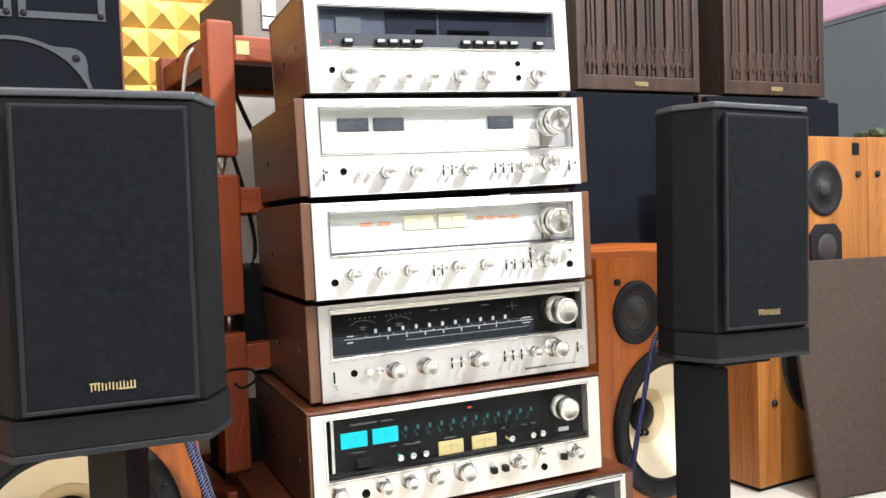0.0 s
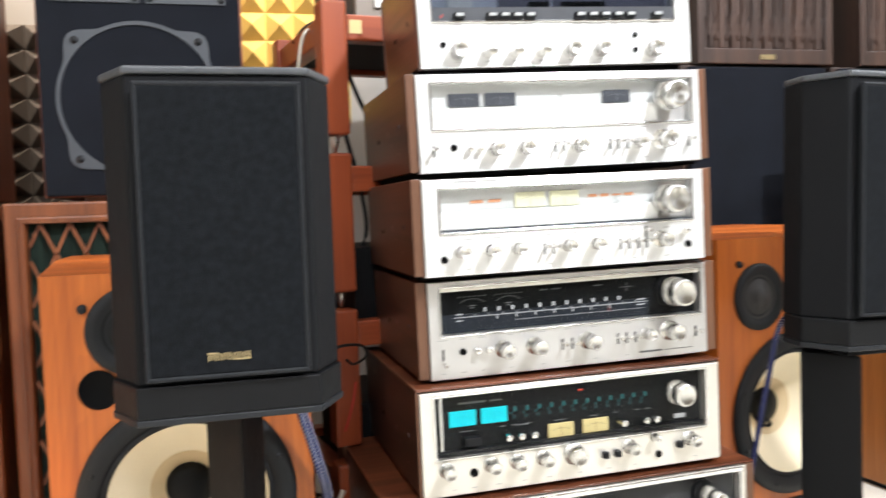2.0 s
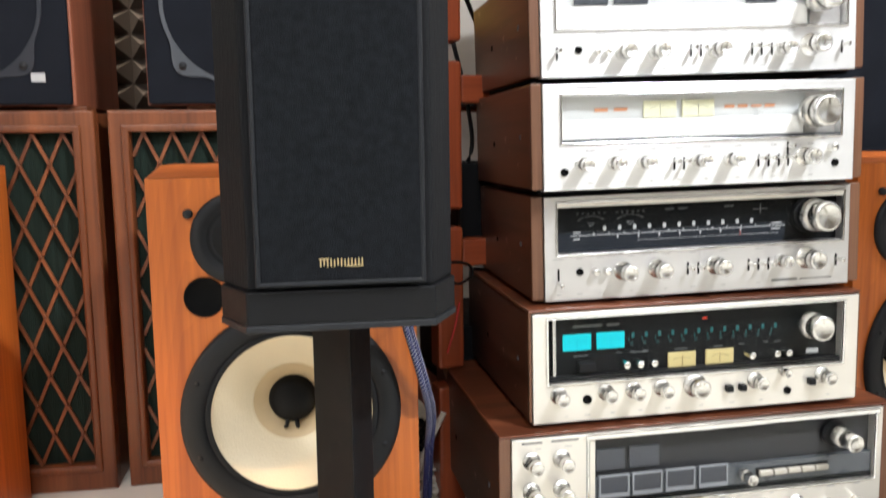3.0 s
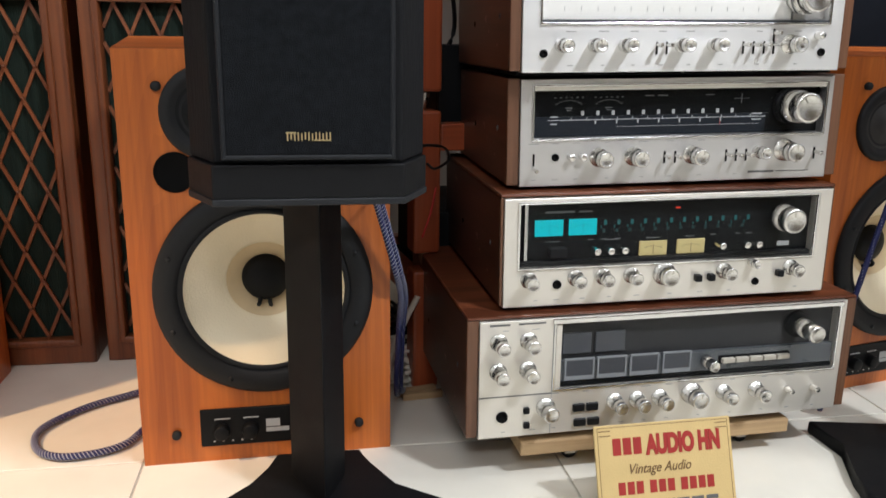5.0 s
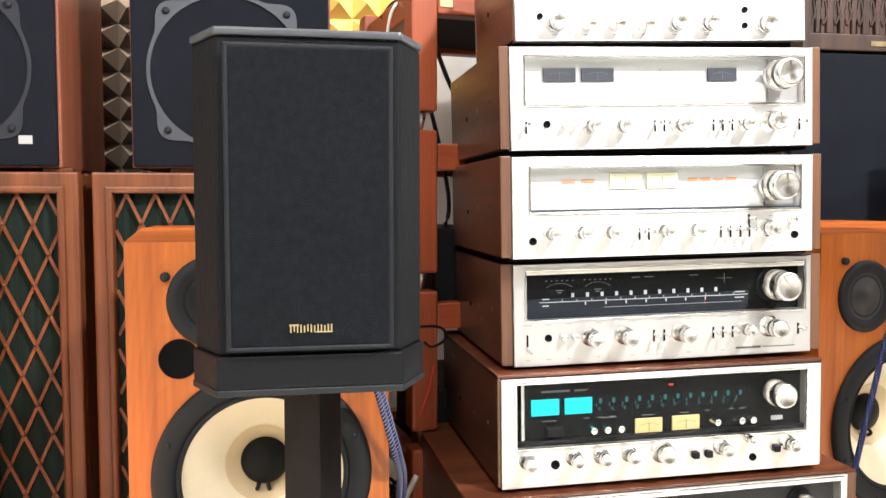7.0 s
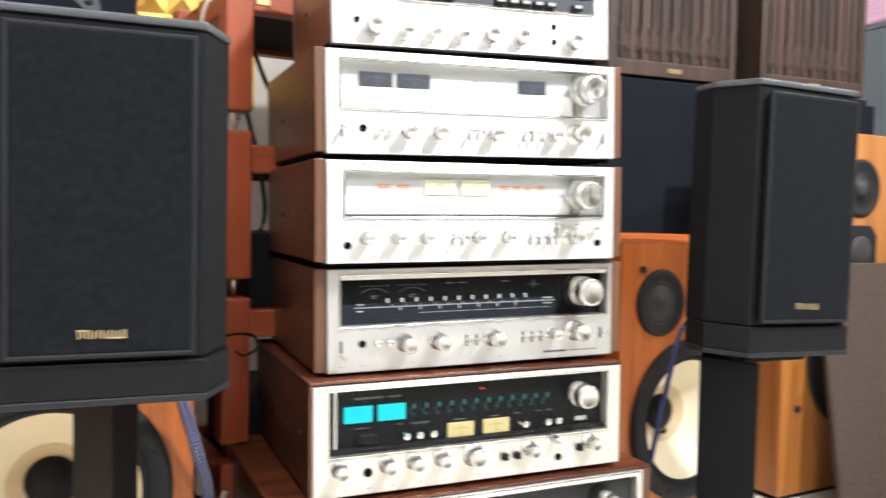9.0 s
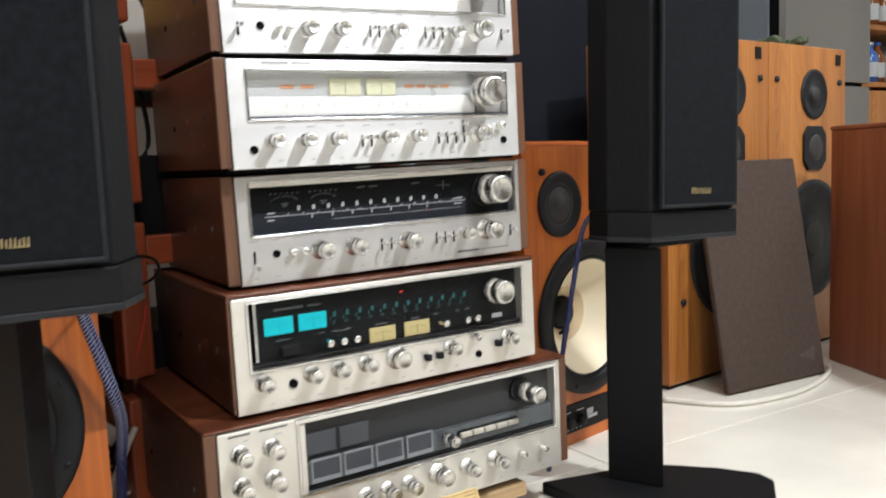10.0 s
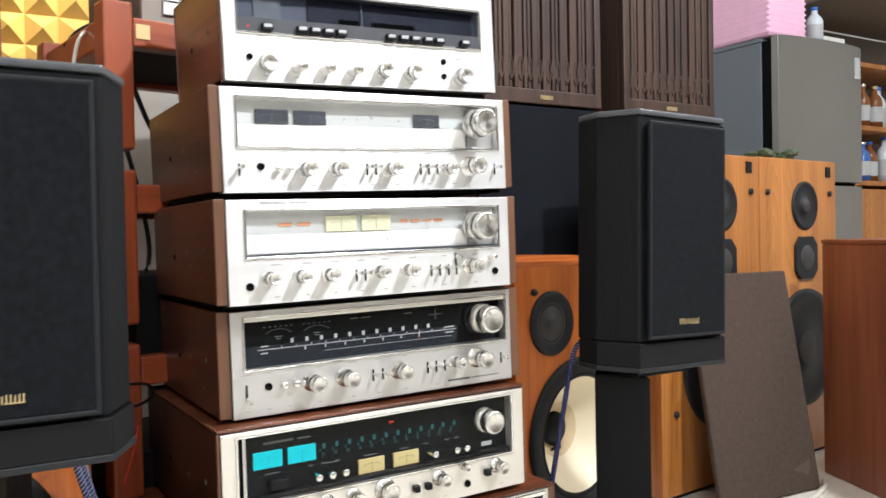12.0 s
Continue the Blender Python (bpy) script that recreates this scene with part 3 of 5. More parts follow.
knobs(r2, (0.1241, 0.1692, 0.2532), 0.0315, 0.0098, 0.032, step=True)
knobs(r2, (0.3518,), 0.0320, 0.0085, 0.026, step=True)
knobs(r2, (0.3924,), 0.0360, 0.0135, d=0.032, skirt=1.12, step=True)
levers(r2, (0.0350, 0.2199, 0.2338, 0.3073, 0.3212, 0.3361, 0.4398), 0.0322, 0.003)
jacks(r2, (0.0643,), 0.0364, 0.0048)
knobs(r2, (0.0880, 0.1030), 0.0335, 0.0042, 0.010)

# third: cream meters and orange indicators in a silver dial
r3 = receiver(pose(-0.0006, 0.0024, 0.5577, 0, -0.98, 0.4), 0.4690, 0.1390, 0.340, 0.0150, 0.4540, (0.0400, 0.4325, 0.0635, 0.1230), ALU,
              "silver-faced receiver with cream meters and walnut cheeks", foot_h=0.0050, dial=DIAL_SILVER)
for a, b in ((0.1548, 0.2005), (0.2087, 0.2540)):
    meter(r3, a, b, 0.0931, 0.1150, CREAM_METER)
bars("indicator_frame", [(0.0880, 0.1065, 0.1025, 0.1068), (0.1150, 0.1335, 0.1028, 0.1070), (0.2705, 0.2845, 0.1035, 0.1075), (0.2895, 0.3035, 0.1035, 0.1075), (0.3085, 0.3235, 0.1040, 0.1065), (0.3285, 0.3430, 0.1035, 0.1075)], ORANGE_PRINT, r3, 0.0093)
part("scale_strip", boxed(0.0425, 0.382, 0.003, 0.0088, 0.0665, 0.0915, 0.001), WHITE_PLASTIC, r3, "pale tuning scale strip")
part("glass_ledge", boxed(0.0403, 0.4322, -0.0052, 0.0028, 0.0640, 0.0662), GREY_METAL, r3, "dark line along the glass")
bars("scale_mark", [(0.07 + 0.022 * i, 0.0707 + 0.022 * i, 0.0775, 0.0830) for i in range(13)], FAINT_PRINT, r3, 0.0025)
part("knob_bay", boxed(0.386, 0.4318, 0.0060, 0.0092, 0.0670, 0.1220, 0.001), ALU_GREY, r3, "brushed bay round the tuning knob")
knobs(r3, (0.3870 + 0.004,), 0.0950, 0.0215, 0.036, step=True)
knobs(r3, (0.0659, 0.1089, 0.1497, 0.2257, 0.2707), 0.0355, 0.0088, 0.030, step=True)
knobs(r3, (0.3790,), 0.0360, 0.0112, d=0.028, skirt=1.12, step=True)
knobs(r3, (0.4185,), 0.0470, 0.0050, 0.012)
levers(r3, (0.1933, 0.2069, 0.3133, 0.3279, 0.3427, 0.3566), 0.0317, 0.004)
levers(r3, (0.3555,), 0.0475, 0.003)
jacks(r3, (0.0426, 0.4258), 0.0255, 0.0050)

# fourth: black glazed dial with a lit scale
r4 = receiver(pose(0.0065, 0.0260, 0.4074, 0, -1.12, 0.2) @ Matrix.Scale(1.0152, 4), 0.4730, 0.1420, 0.322, 0.0165, 0.4560, (0.0345, 0.4445, 0.0648, 0.1315), ALU_GREY,
              "silver receiver with black tuning dial and walnut cheeks", foot_h=0.0028, dial=DIAL_BLACK)
part("window_head", boxed(0.0348, 0.4442, -0.0052, 0.0090, 0.1262, 0.1312, 0.0008), ALU_WARM, r4, "pale strip along the head of the window")
part("scale_band", boxed(0.0350, 0.3660, 0.0086, 0.0097, 0.0660, 0.0915), DIAL_SLATE, r4, "slate grey lower half of the dial")
bars("scale_line", [(0.0560, 0.3650, 0.0864, 0.0873), (0.1500, 0.3560, 0.0770, 0.0774)], PALE_PRINT, r4, 0.0086)
bars("scale_mark", [(0.1016 + 0.0212 * i, 0.1056 + 0.0212 * i, 0.0928, 0.0985) for i in range(11)] + [(0.0880 + 0.0212 * i, 0.0890 + 0.0212 * i, 0.0876, 0.0900) for i in range(13)]
     + [(0.1210 + 0.0296 * i, 0.1228 + 0.0296 * i, 0.0815, 0.0860) for i in range(7)] + [(0.0600, 0.0700, 0.0905, 0.0920), (0.0600, 0.0690, 0.0812, 0.0828), (0.3450, 0.3600, 0.0900, 0.0915), (0.3450, 0.3590, 0.0822, 0.0836)], PALE_PRINT, r4, 0.0084)
for cu in (0.0850, 0.1400):
    bm = bmesh.new()
    for i in range(11):
        a = radians(35 + 11 * i)
        u, v = cu + 0.021 * math.cos(a), 0.1005 + 0.012 * math.sin(a)
        box(bm, u - 0.0016, u + 0.0016, 0.0086, 0.0093, v - 0.0003, v + 0.0003)
    box(bm, cu - 0.005, cu + 0.005, 0.0086, 0.0093, 0.1020, 0.1030)
    box(bm, cu - 0.003, cu + 0.003, 0.0086, 0.0093, 0.0990, 0.1000)
    for i in range(6):
        box(bm, cu - 0.020 + 0.0075 * i, cu - 0.0175 + 0.0075 * i, 0.0086, 0.0093, 0.1155, 0.1166)
    part("meter_scale", bm, DIM_PRINT, r4)
bars("dial_print", [(0.1900, 0.2020, 0.1165, 0.1177), (0.2085, 0.2220, 0.1165, 0.1177), (0.2760, 0.2890, 0.1165, 0.1177), (0.3180, 0.3400, 0.1110, 0.1116), (0.3285, 0.3293, 0.1050, 0.1180)], DIM_PRINT, r4, 0.0093)
bars("tuning_pointer", [(0.2985, 0.2993, 0.0760, 0.0850)], CARD_RED, r4, 0.0084)
part("knob_well", lathe(bmesh.new(), [(0.0250, 0.0085), (0.0250, 0.001), (0.0225, 0.0005), (0.0, 0.0005)], seg=36), BLACK_PLASTIC, r4, "black well round the tuning knob", at=(0.4000, 0.0, 0.1005))
knobs(r4, (0.3985,), 0.1010, 0.0215, 0.038, step=True)
knobs(r4, (0.1235, 0.1720, 0.2550), 0.0388, 0.0115, skirt=1.1, d=0.032, step=True)
knobs(r4, (0.3515,), 0.0400, 0.0085, step=True)
knobs(r4, (0.3900,), 0.0415, 0.0135, skirt=1.12, d=0.032, step=True)
levers(r4, (0.0350,), 0.0370, -0.012)
levers(r4, (0.2166, 0.2317, 0.3053, 0.3199, 0.3345, 0.4362), 0.0362, 0.002)
jacks(r4, (0.0643,), 0.0398, 0.0048)
knobs(r4, (0.0850, 0.1010), 0.0400, 0.0050, 0.010)
bars("badge", [(0.3395, 0.3775, 0.0112, 0.0140), (0.3810, 0.4300, 0.0120, 0.0130)], DARK_PRINT, r4, -0.0042)

# fifth: black dial with teal lit meters
r5 = receiver(pose(-0.0043, 0.0009, 0.2467, 0, -0.72, 1.0), 0.4855, 0.1530, 0.387, 0.0045, 0.4812, (0.0258, 0.4572, 0.0568, 0.1436), ALU_WARM,
              "champagne-faced receiver with teal lit meters in walnut case", foot_h=0.0050, dial=DIAL_BLACK, veneer=WALNUT_SHADED)
part("glass_post", boxed(0.0325, 0.0372, -0.0030, 0.0090, 0.0665, 0.1432, 0.0008), CHROME, r5, "bright upright edge of the dial glass")
part("dial_ledge", boxed(0.0262, 0.4568, -0.0015, 0.0090, 0.0572, 0.0640, 0.001), BLACK_PLASTIC, r5, "black ledge under the dial")
top = part("top_board", boxed(0.0, 0.4855, -0.0015, 0.387, 0.1534, 0.1578, 0.0018), WALNUT_LIT_TOP, r5, "red-brown veneered top board, brightened for light from above")
part("worn_edge", boxed(-0.0008, 0.0026, 0.004, 0.384, 0.1566, 0.1584, 0.0006, 1), WALNUT_UP, top, "paler worn edge")
for a, b in ((0.0494, 0.0889), (0.0971, 0.1364)):
    meter(r5, a, b, 0.0970, 0.1192, TEAL, needle=TEAL_NEEDLE)
bars("scale_mark", [(0.1477 + 0.01925 * i, 0.1517 + 0.01925 * i, 0.1092, 0.1160) for i in range(12)] + [(0.1430 + 0.01925 * i, 0.1442 + 0.01925 * i, 0.1050, 0.1090) for i in range(12)], TEAL_DIM, r5, 0.0093, label="teal lit tuning scale")
bars("scale_figure", [(0.1460 + 0.0187 * i, 0.1500 + 0.0187 * i, 0.0990, 0.1035) for i in range(12)], TEAL_FAINT, r5, 0.0093, label="faint teal lit figures")
bars("pointer", [(0.2512, 0.2578, 0.1288, 0.1308)], RED_GLOW, r5, 0.0093, label="red lit pointer")
bars("dial_print", [(0.0640, 0.1050, 0.1280, 0.1305), (0.1120, 0.1300, 0.1280, 0.1300)] + print_row((0.1292, 0.1486, 0.1682, 0.3105, 0.3476, 0.3650), 0.0890, rng, 0.011) + print_row((0.075, 0.160, 0.220, 0.275), 0.0880, rng, 0.018), DIM_PRINT, r5, 0.0093)
meter(r5, 0.1999, 0.2405, 0.0640, 0.0845, AMBER, needle=BROWN_PRINT)
meter(r5, 0.2555, 0.2970, 0.0645, 0.0850, AMBER, needle=BROWN_PRINT)
knobs(r5, (0.1292, 0.1486, 0.1682, 0.3105, 0.3476, 0.3650), 0.0795, 0.0052, 0.018)
part("rocker_switch", boxed(0.0680, 0.0920, -0.006, 0.008, 0.0700, 0.0820, 0.001), BLACK_PLASTIC, r5)
bars("name_bar", [(0.4100, 0.4290, 0.0690, 0.0755)], PALE_PRINT, r5, 0.0093)
knobs(r5, (0.4045,), 0.1145, 0.0185, 0.034, step=True)
knobs(r5, (0.0392, 0.1053, 0.1446, 0.1852, 0.3232, 0.4259), 0.0400, 0.0098, skirt=1.15, step=True)
knobs(r5, (0.2338,), 0.0400, 0.0138, skirt=1.18, step=True)
jacks(r5, (0.0794,), 0.0317, 0.0060)
jacks(r5, (0.3736,), 0.0215, 0.0052)
knobs(r5, (0.3650,), 0.0500, 0.0060, 0.016, step=True)
for u, v in ((0.2834, 0.0321), (0.3033, 0.0323), (0.4082, 0.0331)):
    part("push_switch", boxed(-0.0045, 0.0045, -0.009, 0.001, -0.0048, 0.0048, 0.0008, 1), BLACK_PLASTIC, r5, at=(u, -0.0045, v))

# lowest and widest: quad receiver with a side panel of knobs
r6 = receiver(pose(-0.0504, -0.0206, 0.0647, 0, -0.40, 2.2), 0.5850, 0.1735, 0.440, 0.0165, 0.5685, (0.1230, 0.5560, 0.0690, 0.1640), ALU_WARM,
              "wide champagne-faced receiver with dark dial in walnut case", foot_h=0.0082, dial=DIAL_SHEEN, veneer=WALNUT_SHADED)
part("top_board", boxed(0.0, 0.5850, -0.0010, 0.440, 0.1738, 0.1776, 0.0018), WALNUT_LIT_TOP, r6, "red-brown veneered top board, brightened for light from above")
part("top_trim", boxed(0.1180, 0.5610, -0.0080, -0.0042, 0.1645, 0.1715, 0.001), CHROME, r6, "bright strip above the window")
part("glass_post", boxed(0.1235, 0.1315, -0.0055, 0.0090, 0.0696, 0.1634, 0.001), ALU_WARM, r6, "champagne upright edge of the window")
part("side_line", boxed(0.0165, 0.1195, -0.0046, -0.004, 0.0626, 0.0640), DARK_PRINT, r6)
part("side_groove", boxed(0.1192, 0.1202, -0.0046, -0.004, 0.0030, 0.1640), FAINT_PRINT, r6)
part("dial_panel", boxed(0.1320, 0.5555, 0.001, 0.0085, 0.0770, 0.1060), DIAL_GREY, r6, "grey lower dial panel")
part("dial_ledge", boxed(0.1320, 0.5555, -0.001, 0.0085, 0.0695, 0.0764, 0.001), DIAL_BLACK, r6, "black ledge under the dial panel")
for a, b in ((0.1370, 0.1785), (0.1849, 0.2287)):
    meter(r6, a, b, 0.1150, 0.1450, GREY_METER, needle=None)
for a in (0.1404, 0.1883, 0.2370, 0.2862):
    meter(r6, a, a + 0.0390, 0.0850, 0.1085, GREY_METER, y=0.0008, needle=None)
    part("meter_frame", frame_of(bmesh.new(), a - 0.0022, a + 0.0412, 0.0795, 0.1105, a, a + 0.039, 0.0850, 0.1085, -0.003, 0.0009), PALE_FRAME, r6, "pale grey meter frame")
part("key_bed", boxed(0.3720, 0.4840, -0.0015, 0.001, 0.0865, 0.0980), DIAL_BLACK, r6, "dark bed of the key row")
for i in range(5):
    part("key", boxed(-0.0098, 0.0098, -0.007, 0.001, -0.0036, 0.0036, 0.0008, 1), TAN_BUTTON, r6, at=(0.3850 + 0.0218 * i, 0.0, 0.0920))
knobs(r6, (0.3500,), 0.0945, 0.0085, 0.026, step=True)
part("knob_well", lathe(bmesh.new(), [(0.0190, 0.0085), (0.0190, 0.003), (0.0165, 0.0025), (0.0, 0.0025)], seg=32), BLACK_PLASTIC, r6, "black well round the tuning knob", at=(0.4960, 0.0, 0.1370))
knobs(r6, (0.4955,), 0.1375, 0.0135, 0.040, step=True)
for v in (0.1425, 0.1007):
    knobs(r6, (0.0425, 0.0840), v, 0.0100, 0.030, skirt=1.2, step=True)
knobs(r6, (0.1122,), 0.0425, 0.0120, 0.028, skirt=1.15, step=True)
knobs(r6, (0.2135, 0.2470, 0.2817, 0.3812, 0.4327), 0.0440, 0.0102, 0.030, skirt=1.15, step=True)
knobs(r6, (0.3312,), 0.0460, 0.0140, 0.030, skirt=1.12, step=True)
knobs(r6, (0.4852, 0.5272), 0.0400, 0.0045, 0.014)
jacks(r6, (0.0499,), 0.0330, 0.0080)
for u, v in ((0.0844, 0.0408), (0.0851, 0.0186)):
    part("push_switch", boxed(-0.004, 0.004, -0.004, 0.001, -0.0045, 0.0045, 0.0008, 1), BLACK_PLASTIC, r6, at=(u, -0.0045, v))
for u, v in ((0.1601, 0.0390), (0.1802, 0.0389), (0.1629, 0.0165), (0.1830, 0.0165)):
    part("push_switch", boxed(-0.0085, 0.0085, -0.004, 0.001, -0.0055, 0.0055, 0.0008, 1), BLACK_PLASTIC, r6, at=(u, -0.0045, v))
for rec, us, v in ((r1, (0.0574, 0.1035, 0.1448, 0.1873, 0.2341, 0.2821, 0.3701), 0.050), (r2, (0.0955, 0.1380, 0.1830, 0.2270, 0.2670, 0.3210, 0.3650), 0.0555), (r3, (0.0780, 0.1210, 0.1620, 0.2, 0.2380, 0.2830, 0.335, 0.39), 0.052),
                   (r4, (0.0350, 0.0643, 0.0930, 0.1360, 0.1850, 0.2240, 0.2680, 0.3200, 0.3620), 0.0575), (r5, (0.050, 0.0794, 0.116, 0.155, 0.195, 0.244, 0.29, 0.334, 0.437), 0.0530),
                   (r6, (0.125, 0.170, 0.226, 0.260, 0.295, 0.345, 0.395, 0.446, 0.488, 0.530), 0.0620), (r6, (0.052, 0.094), 0.1580)):
    bars("printed_legend", print_row(us, v, rng) + print_row(us, 0.010, rng, 0.007), FAINT_PRINT, rec, -0.0042, 0.0003)
bars("nameplate", [(0.030, 0.058, 0.1655, 0.1680), (0.070, 0.108, 0.1658, 0.1680)], DARK_PRINT, r6, -0.0042, 0.0003)
bars("nameplate", [(0.0600, 0.0950, 0.1320, 0.1350), (0.1000, 0.1250, 0.1325, 0.1345)], FAINT_PRINT, r3, -0.0042, 0.0003)

# ---- dolly under the stack ----
dolly = thing("furniture_dolly", pose(0.235, 0.19, 0, 0, 0, 2.6), "low bare pine dolly on small castors", "dolly")
for y0 in (-0.20, -0.05, 0.10):
    part("plank", boxed(-0.215, 0.205, y0, y0 + 0.11, 0.034, 0.0562, 0.003), PINE, dolly)
for x in (-0.15, 0.13):
    part("cross_bar", boxed(x, x + 0.05, -0.18, 0.20, 0.0265, 0.0338, 0.002), PINE, dolly)
for x in (-0.125, 0.155):
    for y in (-0.15, 0.17):
        wh = lathe(bmesh.new(), [(0, -0.007), (0.0125, -0.007), (0.0132, 0), (0.0125, 0.007), (0, 0.007)], seg=16)
        cs = part("castor", wh, RUBBER, dolly, at=(x, y, 0.0133))
        part("castor_fork", boxed(-0.008, 0.008, -0.010, -0.0078, -0.004, 0.0130), STEEL, cs)


# ---- bookshelf speakers on stands ----
def bookshelf_speaker(m, label):
    """Chamfered black cabinet. Origin: middle of the front, at the underside."""
    sp = thing("bookshelf_speaker", m, label, "speaker", "pair of black bookshelf speakers")
    H = 0.394
    body = [(-0.098, 0.004), (0.098, 0.004), (0.1295, 0.068), (0.121, 0.118), (0.084, 0.152), (-0.084, 0.152), (-0.121, 0.118), (-0.1295, 0.068)]
    lid = [(x * 1.015, y * 1.01 - 0.004) for x, y in body]
    foot = [(x * 1.02, y * 1.01 - 0.006) for x, y in body]
    part("cabinet", prism(bmesh.new(), body, 0.0442, H - 0.0092, 0.003), BLACK_ASH, sp)
    part("lid", prism(bmesh.new(), lid, H - 0.0090, H, 0.0030), LID_LIT_GREY, sp, "charcoal grey bevelled lid, lightened for top light")
    part("plinth", prism(bmesh.new(), foot, 0.008, 0.0440, 0.002), BLACK_PLASTIC, sp, "black moulded plinth")
    part("base_plate", prism(bmesh.new(), [(x * 1.01, y) for x, y in foot], 0.0, 0.0078, 0.0015), MOULDED, sp)
    gr = part("grille", boxed(-0.087, 0.087, -0.011, 0.0035, 0.052, 0.374, 0.005, 3), CLOTH, sp, "black cloth grille")
    part("grille_rim", frame_of(bmesh.new(), -0.0890, 0.0890, 0.0500, 0.3760, -0.0835, 0.0835, 0.0555, 0.3705, -0.0114, -0.0060, 0.0020), RIM, gr, "paler rim round the cloth")
    bm = bmesh.new()
    for i in range(13):
        u = -0.0225 + i * 0.0036
        box(bm, u, u + 0.0015, -0.0122, -0.0105, 0.0700 + (0.0012 if i % 4 == 1 else 0), 0.0785 - (0.0012 if i % 3 == 1 else 0))
    box(bm, -0.0235, -0.0130, -0.0124, -0.0105, 0.0774, 0.0788)
    box(bm, 0.0050, 0.0225, -0.0124, -0.0105, 0.0698, 0.0710)
    part("badge", bm, GOLD, gr, "small gilt metal badge")
    return sp


def speaker_stand(m, height, base, reach):
    """Steel stand with a folded pillar. Origin: the front edge of the pillar, on the floor."""
    st = thing("speaker_stand", m, "black steel speaker stand with a splayed base", "speaker stand", "pair of speaker stands")
    part("base", prism(bmesh.new(), base, 0.0, 0.022, 0.004), IRON, st)
    pillar = [(0.000, 0.0), (0.028, 0.070), (0.026, 0.118), (-0.006, 0.122), (-0.0445, 0.082)]
    part("pillar", prism(bmesh.new(), pillar, 0.0222, height - 0.008, 0.003), IRON, st)
    part("top_plate", boxed(reach - 0.058, reach + 0.058, 0.010, 0.110, height - 0.0078, height - 0.0005, 0.002), IRON, st)
    return st


ZS = 0.427
bookshelf_speaker(pose(-0.2525, -0.160, ZS, 0, 0, 0), "black hexagonal bookshelf speaker with cloth grille on a stand")
bookshelf_speaker(pose(0.7278, -0.0936, 0.4225, 0, 1.2, 1.7) @ Matrix.Diagonal((1, 1, 1.05, 1)), "black hexagonal bookshelf speaker with cloth grille on a stand")
speaker_stand(pose(-0.243, -0.085, 0), ZS, [(-0.066, 0.144), (0.053, 0.143), (0.060, 0.100), (0.090, 0.038), (0.150, -0.010), (0.200, -0.030), (0.196, -0.060), (-0.206, -0.060), (-0.210, -0.030), (-0.160, -0.010), (-0.095, 0.062), (-0.072, 0.104)], -0.010)
speaker_stand(pose(0.661, -0.086, 0), 0.4212, [(-0.142, 0.140), (0.000, 0.110), (0.080, 0.074), (0.140, 0.010), (0.174, -0.046), (0.168, -0.080), (0.098, -0.138), (-0.160, -0.140), (-0.190, -0.070), (-0.172, -0.020), (-0.132, 0.058)], 0.040)


# ---- orange studio monitors on the floor ----
def hollow(w, h, y0, y1, t):
    """A box open at the front."""
    bm = frame_of(bmesh.new(), 0, w, 0, h, t, w - t, t, h - t, y0, y1 - t, 0.0)
    box(bm, 0, w, y1 - t + 0.0002, y1, 0, h)
    return bm


def baffle(w, h, cx, cz, r, y0, y1, seg=48):
    """A front board with a round opening."""
    bm = bmesh.new()
    rows = []
    for y in (y0, y1):
        inner, outer = [], []
        for i in range(seg):
            a = 2 * math.pi * i / seg
            c, s = math.cos(a), math.sin(a)
            k = min((w - cx) / c if c > 1e-9 else 9, -cx / c if c < -1e-9 else 9, (h - cz) / s if s > 1e-9 else 9, -cz / s if s < -1e-9 else 9)
            inner.append(bm.verts.new((cx + r * c, y, cz + r * s)))
            outer.append([cx + k * c, cz + k * s])
        for px, pz in ((0, 0), (w, 0), (w, h), (0, h)):
            best = min(outer, key=lambda o: (o[0] - px) ** 2 + (o[1] - pz) ** 2)
            best[0], best[1] = px, pz
        rows.append((inner, [bm.verts.new((ox, y, oz)) for ox, oz in outer]))
    (fi, fo), (bi, bo) = rows
    for i in range(seg):
        j = (i + 1) % seg
        bm.faces.new((fi[i], fi[j], fo[j], fo[i]))
        bm.faces.new((bi[j], bi[i], bo[i], bo[j]))
        bm.faces.new((fi[j], fi[i], bi[i], bi[j]))
        bm.faces.new((fo[i], fo[j], bo[j], bo[i]))
    return bm


